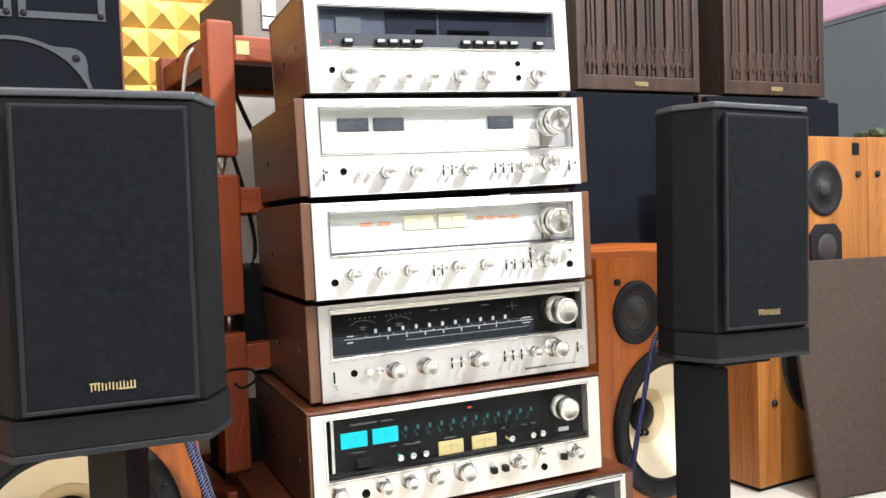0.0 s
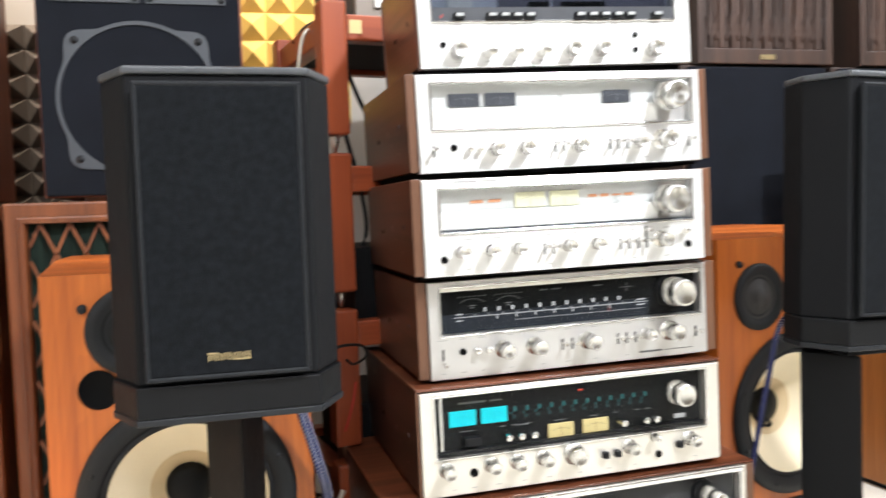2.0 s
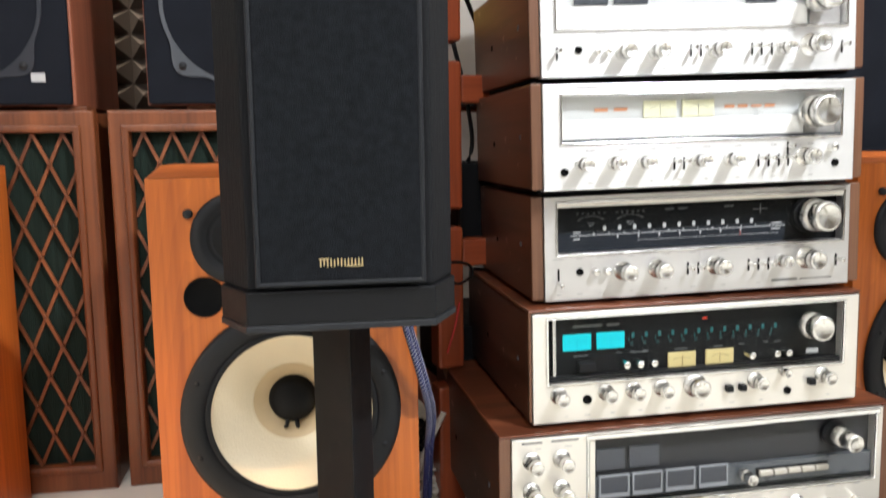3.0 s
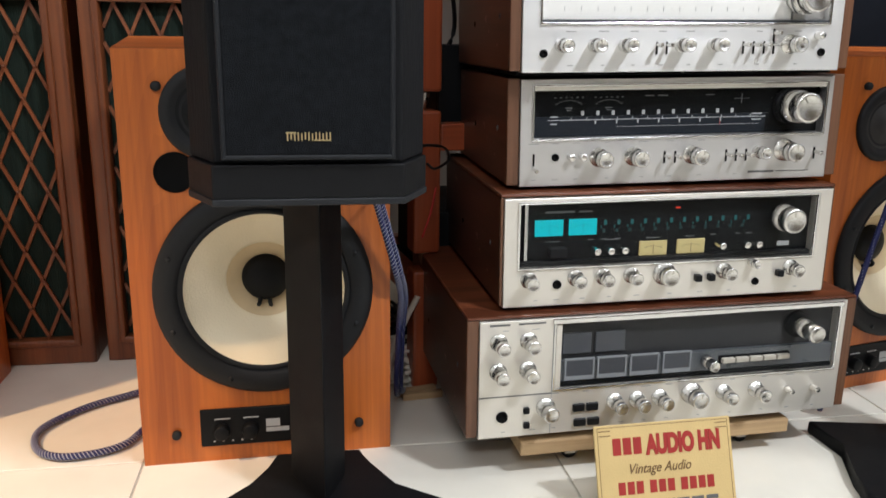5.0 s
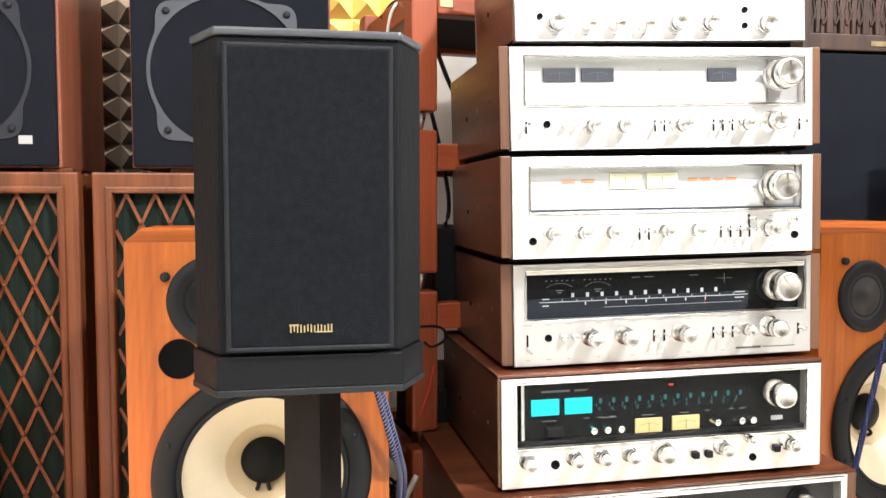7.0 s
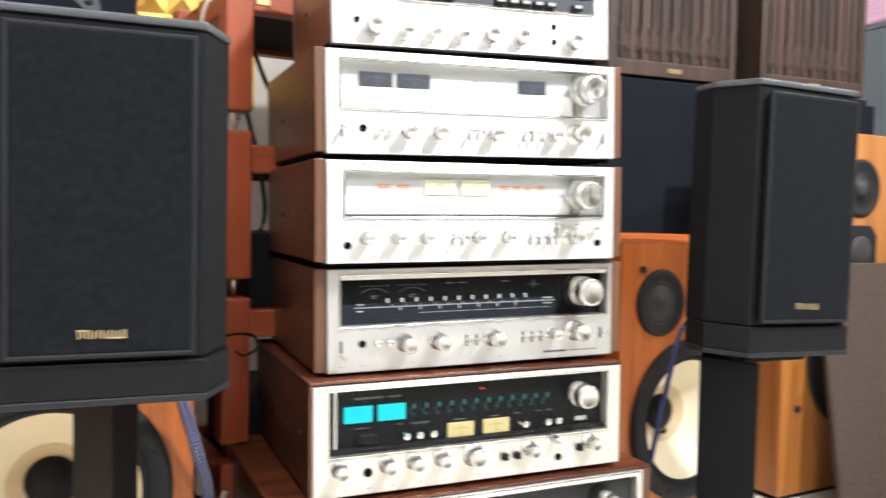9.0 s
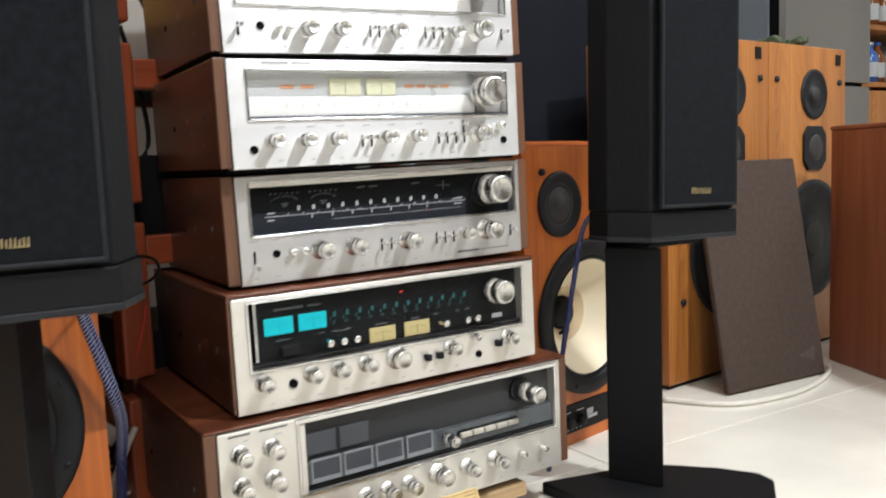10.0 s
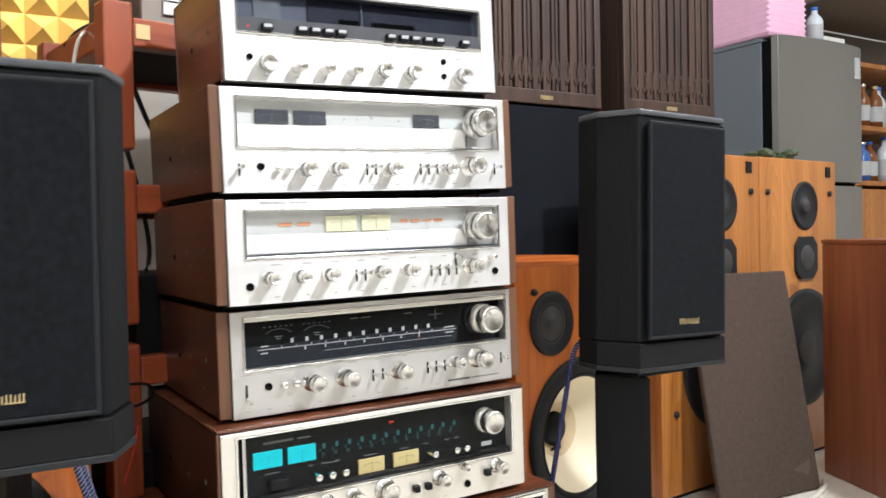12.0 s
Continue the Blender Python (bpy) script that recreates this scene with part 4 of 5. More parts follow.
def monitor(m, label, mirror=1, side_x=-0.068, D=0.290):
    mo = thing("studio_monitor", m, label, "speaker", "pair of orange studio monitors")
    W, H = 0.354, 0.597
    cx, cz, R = (0.1785, 0.256, 0.150) if mirror > 0 else (0.187, 0.247, 0.154)
    part("cabinet", hollow(W, H - 0.0142, 0.0191, D, 0.018), TEAK, mo, "orange teak veneer box")
    part("baffle", baffle(W, H - 0.0142, cx, cz, R - 0.012, 0.0, 0.0188), TEAK, mo, "orange teak front board")
    # the top rises gently from the front edge before it runs level
    wedge = bmesh.new()
    run = [(0.0, H - 0.0140), (0.140, H), (D, H), (D, H - 0.0140)]
    ends = [[wedge.verts.new((x, y, z)) for y, z in run] for x in (0.0, W)]
    wedge.faces.new(ends[0])
    wedge.faces.new(ends[1][::-1])
    for i in range(4):
        j = (i + 1) % 4
        wedge.faces.new((ends[0][j], ends[0][i], ends[1][i], ends[1][j]))
    part("top_board", wedge, TEAK_TOP_LIT, mo, "sloping orange top board, brightened for the light on it")
    part("basket", lathe(bmesh.new(), [(R - 0.014, 0.0185), (R - 0.045, 0.050), (0.055, 0.085), (0.0, 0.085)], seg=40), DARK_HOLE, mo, at=(cx, 0, cz))
    wo = part("woofer_frame", lathe(bmesh.new(), [(R, 0.001), (R, -0.006), (R - 0.006, -0.010), (R - 0.026, -0.011), (R - 0.032, -0.006), (R - 0.038, 0.0005)], seg=64), RUBBER, mo, "black woofer frame", at=(cx, 0, cz))
    prof = [(R - 0.032, -0.0045), (R - 0.035, -0.0085), (R - 0.040, -0.004)]
    r = R - 0.040
    part("surround", lathe(bmesh.new(), prof, seg=64), RUBBER, wo)
    cone = []
    n = 26
    for i in range(n):
        k = i / (n - 1)
        cone.append((r - (r - 0.040) * k, -0.004 + 0.074 * k ** 0.85 + (0.0011 if i % 2 and i < 18 else 0.0)))
    part("cone", lathe(bmesh.new(), cone, seg=64), CONE, wo, "ribbed cream paper cone")
    part("glue_ring", lathe(bmesh.new(), [(0.0560, 0.0540), (0.042, 0.0655), (0.030, 0.0715)], seg=48), CONE_GLUE, wo)
    part("dust_cap", lathe(bmesh.new(), [(0.0355, 0.0720), (0.0335, 0.063), (0.026, 0.057), (0.013, 0.0535), (0, 0.0525)], seg=40), BLACK_PLASTIC, wo, "matt black dust cap")
    for a in (-82, -106):
        c, s = math.cos(radians(a)), math.sin(radians(a))
        lead = tube(bmesh.new(), [(0.031 * c, 0.060, 0.031 * s), (0.037 * c, 0.056, 0.037 * s), (0.043 * c, 0.064, 0.043 * s)], 0.0032, 6, 4)
        part("lead", lead, RUBBER, wo)
    for i in range(8):
        a = radians(22.5 + 45 * i)
        part("screw", lathe(bmesh.new(), [(0.004, -0.010), (0.0035, -0.0125), (0, -0.0128)], seg=10), RUBBER, wo, at=((R - 0.014) * math.cos(a), 0, (R - 0.014) * math.sin(a)))
    # mid driver, tweeter, port
    mx = W / 2 + side_x
    mz = 0.502 if mirror > 0 else 0.474
    md = part("mid_driver", lathe(bmesh.new(), [(0.062, 0.001), (0.062, -0.005), (0.059, -0.009), (0.047, -0.007), (0.040, -0.002), (0.016, -0.0015), (0.014, -0.006), (0, -0.009)], seg=44), RUBBER, mo, "black midrange driver", at=(mx, 0, mz))
    part("mid_cone", lathe(bmesh.new(), [(0.041, -0.0030), (0.034, -0.0012), (0.032, -0.0034), (0.018, -0.0024), (0.0165, -0.0080), (0, -0.0105)], seg=36), MESH_GREY if mirror < 0 else BLACK_PLASTIC, md)
    tw = part("tweeter", lathe(bmesh.new(), [(0.034, 0.001), (0.034, -0.004), (0.022, -0.006), (0.018, -0.002), (0, -0.007)], seg=36), RUBBER, mo, at=(mx + 0.135, 0, 0.510))
    port_x = mx - 0.047 if mirror > 0 else mx + 0.120
    part("port", lathe(bmesh.new(), [(0.027, 0.0005), (0.027, -0.0025), (0.024, -0.0025), (0.023, -0.0008), (0, -0.0008)], seg=36), DARK_HOLE, mo, at=(port_x, 0, 0.424))
    for x, z in ((0.052, 0.536), (W - 0.052, 0.536), (0.047, 0.046), (W - 0.047, 0.046)):
        part("grille_stud", lathe(bmesh.new(), [(0.0065, 0.001), (0.0065, -0.006), (0.0050, -0.008), (0, -0.008)], seg=16), RUBBER, mo, at=(x, 0, z))
    cp = part("control_panel", boxed(0.080, 0.282, -0.003, 0.001, 0.024, 0.082, 0.002), BLACK_PLASTIC, mo, "black attenuator panel")
    for i in range(2):
        shared("knob", knob_mesh(0.0115, 0.012, BLACK_PLASTIC), cp, (0.110 + 0.040 * i, -0.003, 0.048))
    bars("panel_print", [(0.100 + 0.04 * i, 0.122 + 0.04 * i, 0.0655, 0.0675) for i in range(2)] + [(0.097 + 0.013 * i, 0.100 + 0.013 * i, 0.031, 0.033) for i in range(5)], PALE_PRINT, cp, -0.003, 0.0004)
    bars("badge", [(0.172, 0.192, 0.050, 0.062), (0.172, 0.205, 0.042, 0.0485)], PALE_PRINT, cp, -0.003, 0.0006)
    return mo


monitor(pose(-0.496, 0.088, 0, 0, 0, 1.6), "orange teak studio monitor with cream woofer on the floor", 1, -0.062)
monitor(pose(0.592, 0.1825, 0, 0, 0, 12), "orange teak studio monitor with cream woofer beside the stack", -1, -0.075)


monitor(pose(-1.152, 0.240, 0, 0, 0, 0), "orange teak studio monitor before the lattice speakers", 1, -0.062, 0.235)


# ---- lattice-front cabinets with large black speakers on them ----
def lattice_speaker(m, w, from_right):
    sp = thing("lattice_speaker", m, "brown wooden floor speaker with diamond lattice grille", "speaker", "lattice floor speakers")
    H, D, F = 0.690, 0.36, 0.037
    part("cabinet", boxed(0, w, 0.020, D, 0.0, H - 0.003, 0.003), FRAME_WOOD, sp)
    part("front_frame", frame_of(bmesh.new(), 0, w, 0.0, H, F, w - F, F + 0.012, H - F, -0.004, 0.0195, 0.004), FRAME_WOOD, sp)
    part("bead", frame_of(bmesh.new(), F - 0.014, w - F + 0.014, F - 0.001, H - F + 0.012, F - 0.001, w - F + 0.001, F + 0.013, H - F - 0.001, -0.011, -0.0042, 0.004), FRAME_WOOD, sp, "moulded inner bead")
    part("cloth", boxed(F, w - F, 0.014, 0.0190, F + 0.012, H - F), GREEN_CLOTH, sp, "dark green pleated cloth")
    x0, x1, z0, z1 = F + 0.001, w - F - 0.001, F + 0.013, H - F - 0.001
    sx, sz, half = 0.050, 0.109, 0.0029
    # slats laid both ways from a row of nodes on the top edge, clipped to the opening
    xn = x1 - 0.018 if from_right else x0 + 0.0195
    for way in (1, -1):
        for k in range(-26, 27):
            ax, slope = xn + k * sx, way * sx / sz
            lo_t = min(max((x0 - ax) / slope, 0), z1 - z0)
            hi_t = min(max((x1 - ax) / slope, 0), z1 - z0)
            lo_t, hi_t = min(lo_t, hi_t), max(lo_t, hi_t)
            if hi_t - lo_t < 0.012:
                continue
            p, q = Vector((ax + slope * lo_t, z1 - lo_t)), Vector((ax + slope * hi_t, z1 - hi_t))
            n = Vector((-(q - p).y, (q - p).x)).normalized() * half
            y = 0.004 if way > 0 else 0.0085
            bm = bmesh.new()
            vs = [bm.verts.new((c.x, yy, c.y)) for yy in (y, y + 0.0042) for c in (p + n, q + n, q - n, p - n)]
            for f in ((0, 1, 2, 3), (7, 6, 5, 4), (0, 4, 5, 1), (1, 5, 6, 2), (2, 6, 7, 3), (3, 7, 4, 0)):
                bm.faces.new([vs[i] for i in f])
            part("slat", bm, FRAME_WOOD, sp)
    stud = mesh_of("stud", lathe(bmesh.new(), [(0.0034, 0.0045), (0.0030, 0.0015), (0, 0.0008)], seg=8), FRAME_WOOD)
    for k in range(1, int((z1 - z0) / (sz / 2)) + 1):
        for i in range(-12, 13):
            x = xn + i * sx + (sx / 2 if k % 2 else 0)
            if x0 + 0.004 < x < x1 - 0.004:
                shared("stud", stud, sp, (x, 0, z1 - k * sz / 2))
    return sp


lattice_speaker(pose(-1.181, 0.500, 0, 0, 0, 0), 0.526, True)
lattice_speaker(pose(-0.634, 0.505, 0, 0, 0, 0), 0.4615, False)


def large_speaker(m, w, h, ring_x, ring_z, sides, ring):
    """Big black-fronted speaker whose grey driver frame shows on the dark front."""
    sp = thing("large_speaker", m, "large dark speaker with grey driver frames and wooden sides", "speaker", "large black speakers")
    part("cabinet", boxed(0, w, 0.016, 0.34, 0.006, h, 0.003), sides, sp, "wooden sides")
    part("front", boxed(0.004, w - 0.004, 0, 0.0155, 0.008, h - 0.002, 0.004), NAVY_CLOTH, sp, "dark blue-black front")
    bm = bmesh.new()
    rows = [[], [], [], []]
    for i in range(96):
        a = 2 * math.pi * i / 96
        lug = max(0.0, math.cos(4 * a - math.pi)) ** 3
        for row, r, y in zip(rows, (0.1355, 0.1425 + 0.0235 * lug, 0.1425 + 0.0235 * lug, 0.1355), (-0.003, -0.003, 0.0005, 0.0005)):
            row.append(bm.verts.new((r * math.cos(a), y, r * math.sin(a))))
    for k in range(4):
        for i in range(96):
            j = (i + 1) % 96
            bm.faces.new((rows[k][i], rows[k][j], rows[(k + 1) % 4][j], rows[(k + 1) % 4][i]))
    rg = part("driver_frame", bm, ring, sp, "grey metal ring with four lugs", at=(ring_x, 0, ring_z))
    R = 0.145
    for i in range(4):
        a = radians(45 + 90 * i)
        part("bolt", lathe(bmesh.new(), [(0.007, -0.0028), (0.006, -0.007), (0, -0.007)], seg=12), RUBBER, rg, at=(0.151 * math.cos(a), 0, 0.151 * math.sin(a)))
    # two rectangular horn frames above
    for k, (a, b) in enumerate(((0.028, w * 0.50), (w * 0.53, w - 0.028))):
        z0 = ring_z + R + 0.030
        hf = part("horn_frame", frame_of(bmesh.new(), a, b, z0, z0 + 0.17, a + 0.012, b - 0.012, z0 + 0.012, z0 + 0.158, -0.003, 0.0005), ring, sp, "grey rectangular frame")
        for x in (a + 0.008, b - 0.008):
            part("bolt", lathe(bmesh.new(), [(0.006, -0.003), (0.005, -0.006), (0, -0.006)], seg=12), RUBBER, hf, at=(x, 0, z0 + 0.008))
    return sp


large_speaker(pose(-0.566, 0.500, 0.692, 0, 0, 0), 0.360, 0.66, 0.173, 0.181, RED_WOOD, GREY_METAL)
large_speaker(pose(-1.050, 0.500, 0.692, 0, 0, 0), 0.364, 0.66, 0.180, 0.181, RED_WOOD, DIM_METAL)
bars("price_tag", [(0.297, 0.320, 0.047, 0.062)], FAINT_PRINT, bpy.data.objects["large_speaker.001"], -0.0002, label="small white price tag")
for x in (-0.50, -0.25, -0.98, -0.72):
    pad = structure("trim", boxed(x, x + 0.05, 0.52, 0.58, 0.6905, 0.6975, 0.001), FRAME_WOOD, "small wooden spacer block")

# ---- red cherry rack behind the stack ----
rack = thing("equipment_rack", pose(-0.081, 0.30, 0, 0, 0, 9), "red cherry wood hi-fi rack with spiked posts", "rack")
TIERS = ((0.000, 0.215), (0.246, 0.486), (0.516, 0.757), (0.788, 1.017))
PW = 0.046
for x in (0.0, 0.50):
    for y in (0.0, 0.34):
        for z0, z1 in TIERS:
            post = part("post", boxed(x, x + PW, y, y + PW, z0, z1, 0.005), CHERRY, rack)
            spike = lathe(bmesh.new(), [(0, -0.0305), (0.0018, -0.030), (0.0075, -0.012), (0.009, -0.004), (0.009, 0.001), (0, 0.001)], seg=16)
            bmesh.ops.rotate(spike, verts=spike.verts, cent=(0, 0, 0), matrix=Matrix.Rotation(radians(90), 3, "X"))
            if z0 > 0.1:
                part("spike", spike, STEEL, post, "pointed steel spike", at=(x + PW / 2, y + PW / 2, z0))
for z0, z1 in TIERS:
    z = z1 - 0.067
    for y in (0.005, 0.345):
        part("rail", boxed(PW + 0.001, 0.499, y, y + 0.034, z, z + 0.045, 0.003), CHERRY_X, rack)
    for x in (0.006, 0.506):
        part("rail", boxed(x, x + 0.034, PW + 0.001, 0.339, z, z + 0.045, 0.003), CHERRY_X, rack)
    part("shelf", boxed(0.041, 0.505, 0.040, 0.344, z + 0.010, z + 0.028, 0.002), BLACK_ASH, rack, "dark shelf board")
part("label", boxed(0.051, 0.073, 0.0035, 0.0048, 0.962, 0.985), KRAFT, rack, "small square paper label")

# dark amplifiers on the lower shelves
for z, h in ((0.1785, 0.125), (0.4495, 0.14)):
    amp = thing("amplifier", rack.matrix_world @ pose(0.058, 0.055, z), "black amplifier on a shelf of the cherry rack", "amplifier", "amplifiers on the rack")
    part("case", boxed(0, 0.42, 0.012, 0.26, 0.008, h, 0.003), BLACK_PLASTIC, amp)
    part("front", boxed(0, 0.42, 0, 0.0115, 0.008, h, 0.002), BLACK_PLASTIC, amp)
    for fx in (0.03, 0.37):
        for fy in (0.03, 0.22):
            part("foot", boxed(fx, fx + 0.02, fy, fy + 0.02, 0, 0.0079), RUBBER, amp)

# deck on the rack's top shelf
deck = thing("cassette_deck", pose(-0.005, 0.40, 1.0005, 0, 0, 9), "grey metal hi-fi deck on top of the rack", "audio deck")
part("case", boxed(0, 0.42, 0.012, 0.28, 0.006, 0.12, 0.003), GREY_METAL, deck)
part("front", boxed(0, 0.42, 0, 0.0115, 0.004, 0.122, 0.002), TAN_METAL, deck, "brown-grey metal front")
part("front_plate", boxed(0.036, 0.063, -0.006, -0.0002, 0.028, 0.120, 0.002), WHITE_PLASTIC, deck, "white plate on the front")
part("front_slot", boxed(0.037, 0.062, -0.0068, -0.0062, 0.050, 0.0525), DARK_HOLE, deck)
part("base", boxed(0.01, 0.41, 0.02, 0.27, -0.0215, 0.0055, 0.002), BLACK_PLASTIC, deck)


# ---- right: dark fretwork speakers on tall black speakers ----
def fret_speaker(m, w, h):
    sp = thing("fretwork_speaker", m, "dark brown speaker with carved wooden fretwork grille", "speaker", "fretwork speakers")
    part("cabinet", boxed(0, w, 0.020, 0.30, 0, h, 0.003), FRET, sp)
    part("front_frame", frame_of(bmesh.new(), 0, w, 0, h, 0.022, w - 0.022, 0.040, h - 0.022, -0.004, 0.0195, 0.003), FRET, sp)
    part("cloth", boxed(0.022, w - 0.022, 0.014, 0.019, 0.040, h - 0.022), BACK_CLOTH, sp, "dark brown backing cloth")
    n = 22
    step = (w - 0.050) / n
    for i in range(n + 1):
        u = 0.025 + i * step
        wid = 0.0045 if i % 3 else 0.0075
        low = 0.062 + (0.030 if i % 2 else 0.012)
        wid *= 1.12
        part("slat", boxed(u - wid, u + wid, 0.000 if i % 2 else 0.004, 0.012, 0.0405, h - 0.0225, 0.0015, 1), FRET, sp)
        # carved arch at the foot of the slats
        bm = bmesh.new()
        tube(bm, [(u - step, 0.0035, 0.060), (u - step / 2, 0.0025, 0.085), (u, 0.0015, low + 0.050), (u + step / 2, 0.0025, 0.085), (u + step, 0.0035, 0.060)], 0.0024, 5, 3)
        part("arch", bm, FRET, sp)
    part("badge", boxed(w / 2 - 0.022, w / 2 + 0.022, -0.0065, -0.0042, 0.012, 0.024), GOLD, sp, "small pale metal badge")
    return sp


YB = 0.75
fret_speaker(pose(0.919, YB, 1.000, 0, 0, 0), 0.402, 0.64)
fret_speaker(pose(1.410, YB, 1.000, 0, 0, 0), 0.386, 0.64)
for x, y, w, h in ((0.880, YB - 0.005, 0.424, 0.998), (1.330, YB - 0.005, 0.486, 0.998), (1.830, 0.95, 0.258, 1.022)):
    bs = thing("tower_speaker", pose(x, y, 0, 0, 0, 0), "tall black speaker with full-height cloth grille", "speaker", "tall black speakers")
    part("cabinet", boxed(0, w, 0.018, 0.34, 0, h, 0.003), FRET, bs, "dark wooden box")
    part("grille", boxed(0.01, w - 0.01, -0.004, 0.0175, 0.05, h - 0.006, 0.005), NAVY_CLOTH, bs, "dark blue-black cloth grille")

# ---- far honey-oak monitors ----
def tall_monitor(m, w, h, u, edge):
    sp = thing("tall_monitor", m, "honey oak three-way monitor speaker on the floor", "speaker", "honey oak monitors")
    part("cabinet", boxed(0, w, 0, 0.245, 0.012, h, 0.003), OAK, sp)
    part("plinth", boxed(0.012, w - 0.012, 0.012, 0.233, 0, 0.0118), BLACK_PLASTIC, sp)
    for z, R in ((0.711, 0.068), (0.312, 0.165)):
        dr = part("driver", lathe(bmesh.new(), [(R, 0.001), (R, -0.004), (R * 0.88, -0.007), (R * 0.80, -0.003), (R * 0.35, -0.0012), (R * 0.33, -0.006), (0, -0.010)], seg=40), RUBBER, sp, "black driver", at=(u, 0, z))
        part("dome", lathe(bmesh.new(), [(R * 0.28, -0.0066), (R * 0.2, -0.0105), (0, -0.0125)], seg=24), MESH_GREY, dr)
    horn = prism(bmesh.new(), [(-0.058, -0.036), (-0.034, -0.060), (0.034, -0.060), (0.058, -0.036), (0.058, 0.036), (0.034, 0.060), (-0.034, 0.060), (-0.058, 0.036)], -0.001, 0.008, 0.002)
    bmesh.ops.rotate(horn, verts=horn.verts, cent=(0, 0, 0), matrix=Matrix.Rotation(radians(90), 3, "X"))
    hp = part("horn_plate", horn, RUBBER, sp, "black eight-sided driver plate", at=(u, 0, 0.564))
    part("dome", lathe(bmesh.new(), [(0.036, -0.0082), (0.030, -0.0125), (0.016, -0.011), (0, -0.017)], seg=28), MESH_GREY, hp)
    part("badge", boxed(-0.013, 0.013, -0.003, 0.0005, -0.015, 0.015, 0.001), BLACK_PLASTIC, sp, "small black square badge", at=(w - edge - 0.004, 0, 0.809))
    for x, z in ((edge - 0.006, 0.746), (w - edge + 0.003, 0.746), (edge + 0.008, 0.208), (w - edge, 0.208)):
        part("grille_stud", lathe(bmesh.new(), [(0.008, 0.001), (0.008, -0.006), (0, -0.007)], seg=14), RUBBER, sp, at=(x, 0, z))
    return sp


tall_monitor(pose(1.1331, 0.3482, 0, 0, 0, 6.5), 0.420, 0.838, 0.246, 0.044)
tall_monitor(pose(1.5524, 0.3960, 0, 0, 0, 6.5), 0.404, 0.840, 0.227, 0.042)
scarf = bmesh.new()
for i in range(26):
    a = rng.uniform(0, 6.28)
    q = Vector((rng.uniform(-0.06, 0.06), rng.uniform(-0.03, 0.03), rng.uniform(0.012, 0.030)))
    b = bmesh.ops.create_icosphere(scarf, subdivisions=1, radius=rng.uniform(0.010, 0.018), matrix=Matrix.Translation(q) @ Matrix.Diagonal((1.4, 1.2, 0.8, 1)))
plant = tagged(new("dried_moss_clump", mesh_of("dried_moss_clump", scarf, LEAF_GREEN)), "small dull green clump on top of the speaker", "ornament")
plant.matrix_world = pose(1.74, 0.50, 0.836)

# leaning grille panel, red-brown cabinet
lean = thing("grille_panel", pose(1.205, 0.236, 0.004, -10.5, 0, -3), "loose brown cloth speaker grille leaning on a speaker", "speaker grille")
part("frame", boxed(0, 0.338, 0, 0.016, 0, 0.545, 0.005), BROWN_CLOTH, lean)
scuff = bmesh.new()
near, far = [[scuff.verts.new((x, y, z)) for x, z in ((0.252, 0.056), (0.312, 0.074), (0.302, 0.036))] for y in (-0.0008, 0.0004)]
scuff.faces.new(near)
scuff.faces.new(far[::-1])
for i in range(3):
    scuff.faces.new((near[i], far[i], far[(i + 1) % 3], near[(i + 1) % 3]))
part("scuff", scuff, SCUFF, lean, "paler worn patch near a corner")
cab = thing("side_cabinet", pose(1.440, -0.290, 0, 0, 0, -22), "red-brown veneered wooden cabinet standing on the floor", "cabinet")
part("body", boxed(0, 0.42, 0, 0.64, 0.0, 0.605, 0.004), RED_WOOD, cab)
part("top_edge", boxed(-0.002, 0.422, -0.002, 0.642, 0.6055, 0.617, 0.003), RED_WOOD, cab)

# ---- fridge and what stands round it ----
fr = thing("refrigerator", pose(2.85, 1.285, 0, 0, 0, 0), "grey refrigerator with brushed silver doors", "refrigerator")
part("body", boxed(0, 0.62, 0.098, 0.64, 0.03, 1.488, 0.006), FRIDGE_SIDE, fr)
part("cap", boxed(-0.003, 0.623, 0.092, 0.64, 1.4885, 1.508, 0.004), FRIDGE_SIDE, fr)
part("seal", boxed(0.006, 0.614, 0.046, 0.0975, 0.04, 1.49), DARK_HOLE, fr)
bow = [(0.62 * i / 14, -0.030 * (1 - (2 * i / 14 - 1) ** 2)) for i in range(15)]
for door, z0, z1 in (("upper_door", 0.860, 1.505), ("lower_door", 0.05, 0.842)):
    leaf = prism(bmesh.new(), [(x, y + 0.010) for x, y in bow] + [(0.62, 0.0455), (0.0, 0.0455)], z0, z1, 0.004)
    part(door, leaf, FRIDGE_DOOR, fr, "bowed brushed silver door")
part("magnet", boxed(0.540, 0.578, -0.0095, 0.009, 1.35, 1.45), PALE_PRINT, fr)
basket = thing("pink_basket", pose(2.86, 1.33, 1.5085, 0, 0, 0), "pink woven plastic basket on top of the refrigerator", "basket")
part("shell", boxed(-0.02, 0.245, 0, 0.42, 0, 0.30, 0.02, 3), PINK, basket)
for i in range(11):
    part("band", boxed(-0.0212, 0.2462, -0.0012, 0.4212, 0.012 + i * 0.025, 0.026 + i * 0.025, 0.0065, 2), PINK, basket)
part("handle", boxed(0.10, 0.20, -0.006, 0.0, 0.262, 0.285), DARK_HOLE, basket)


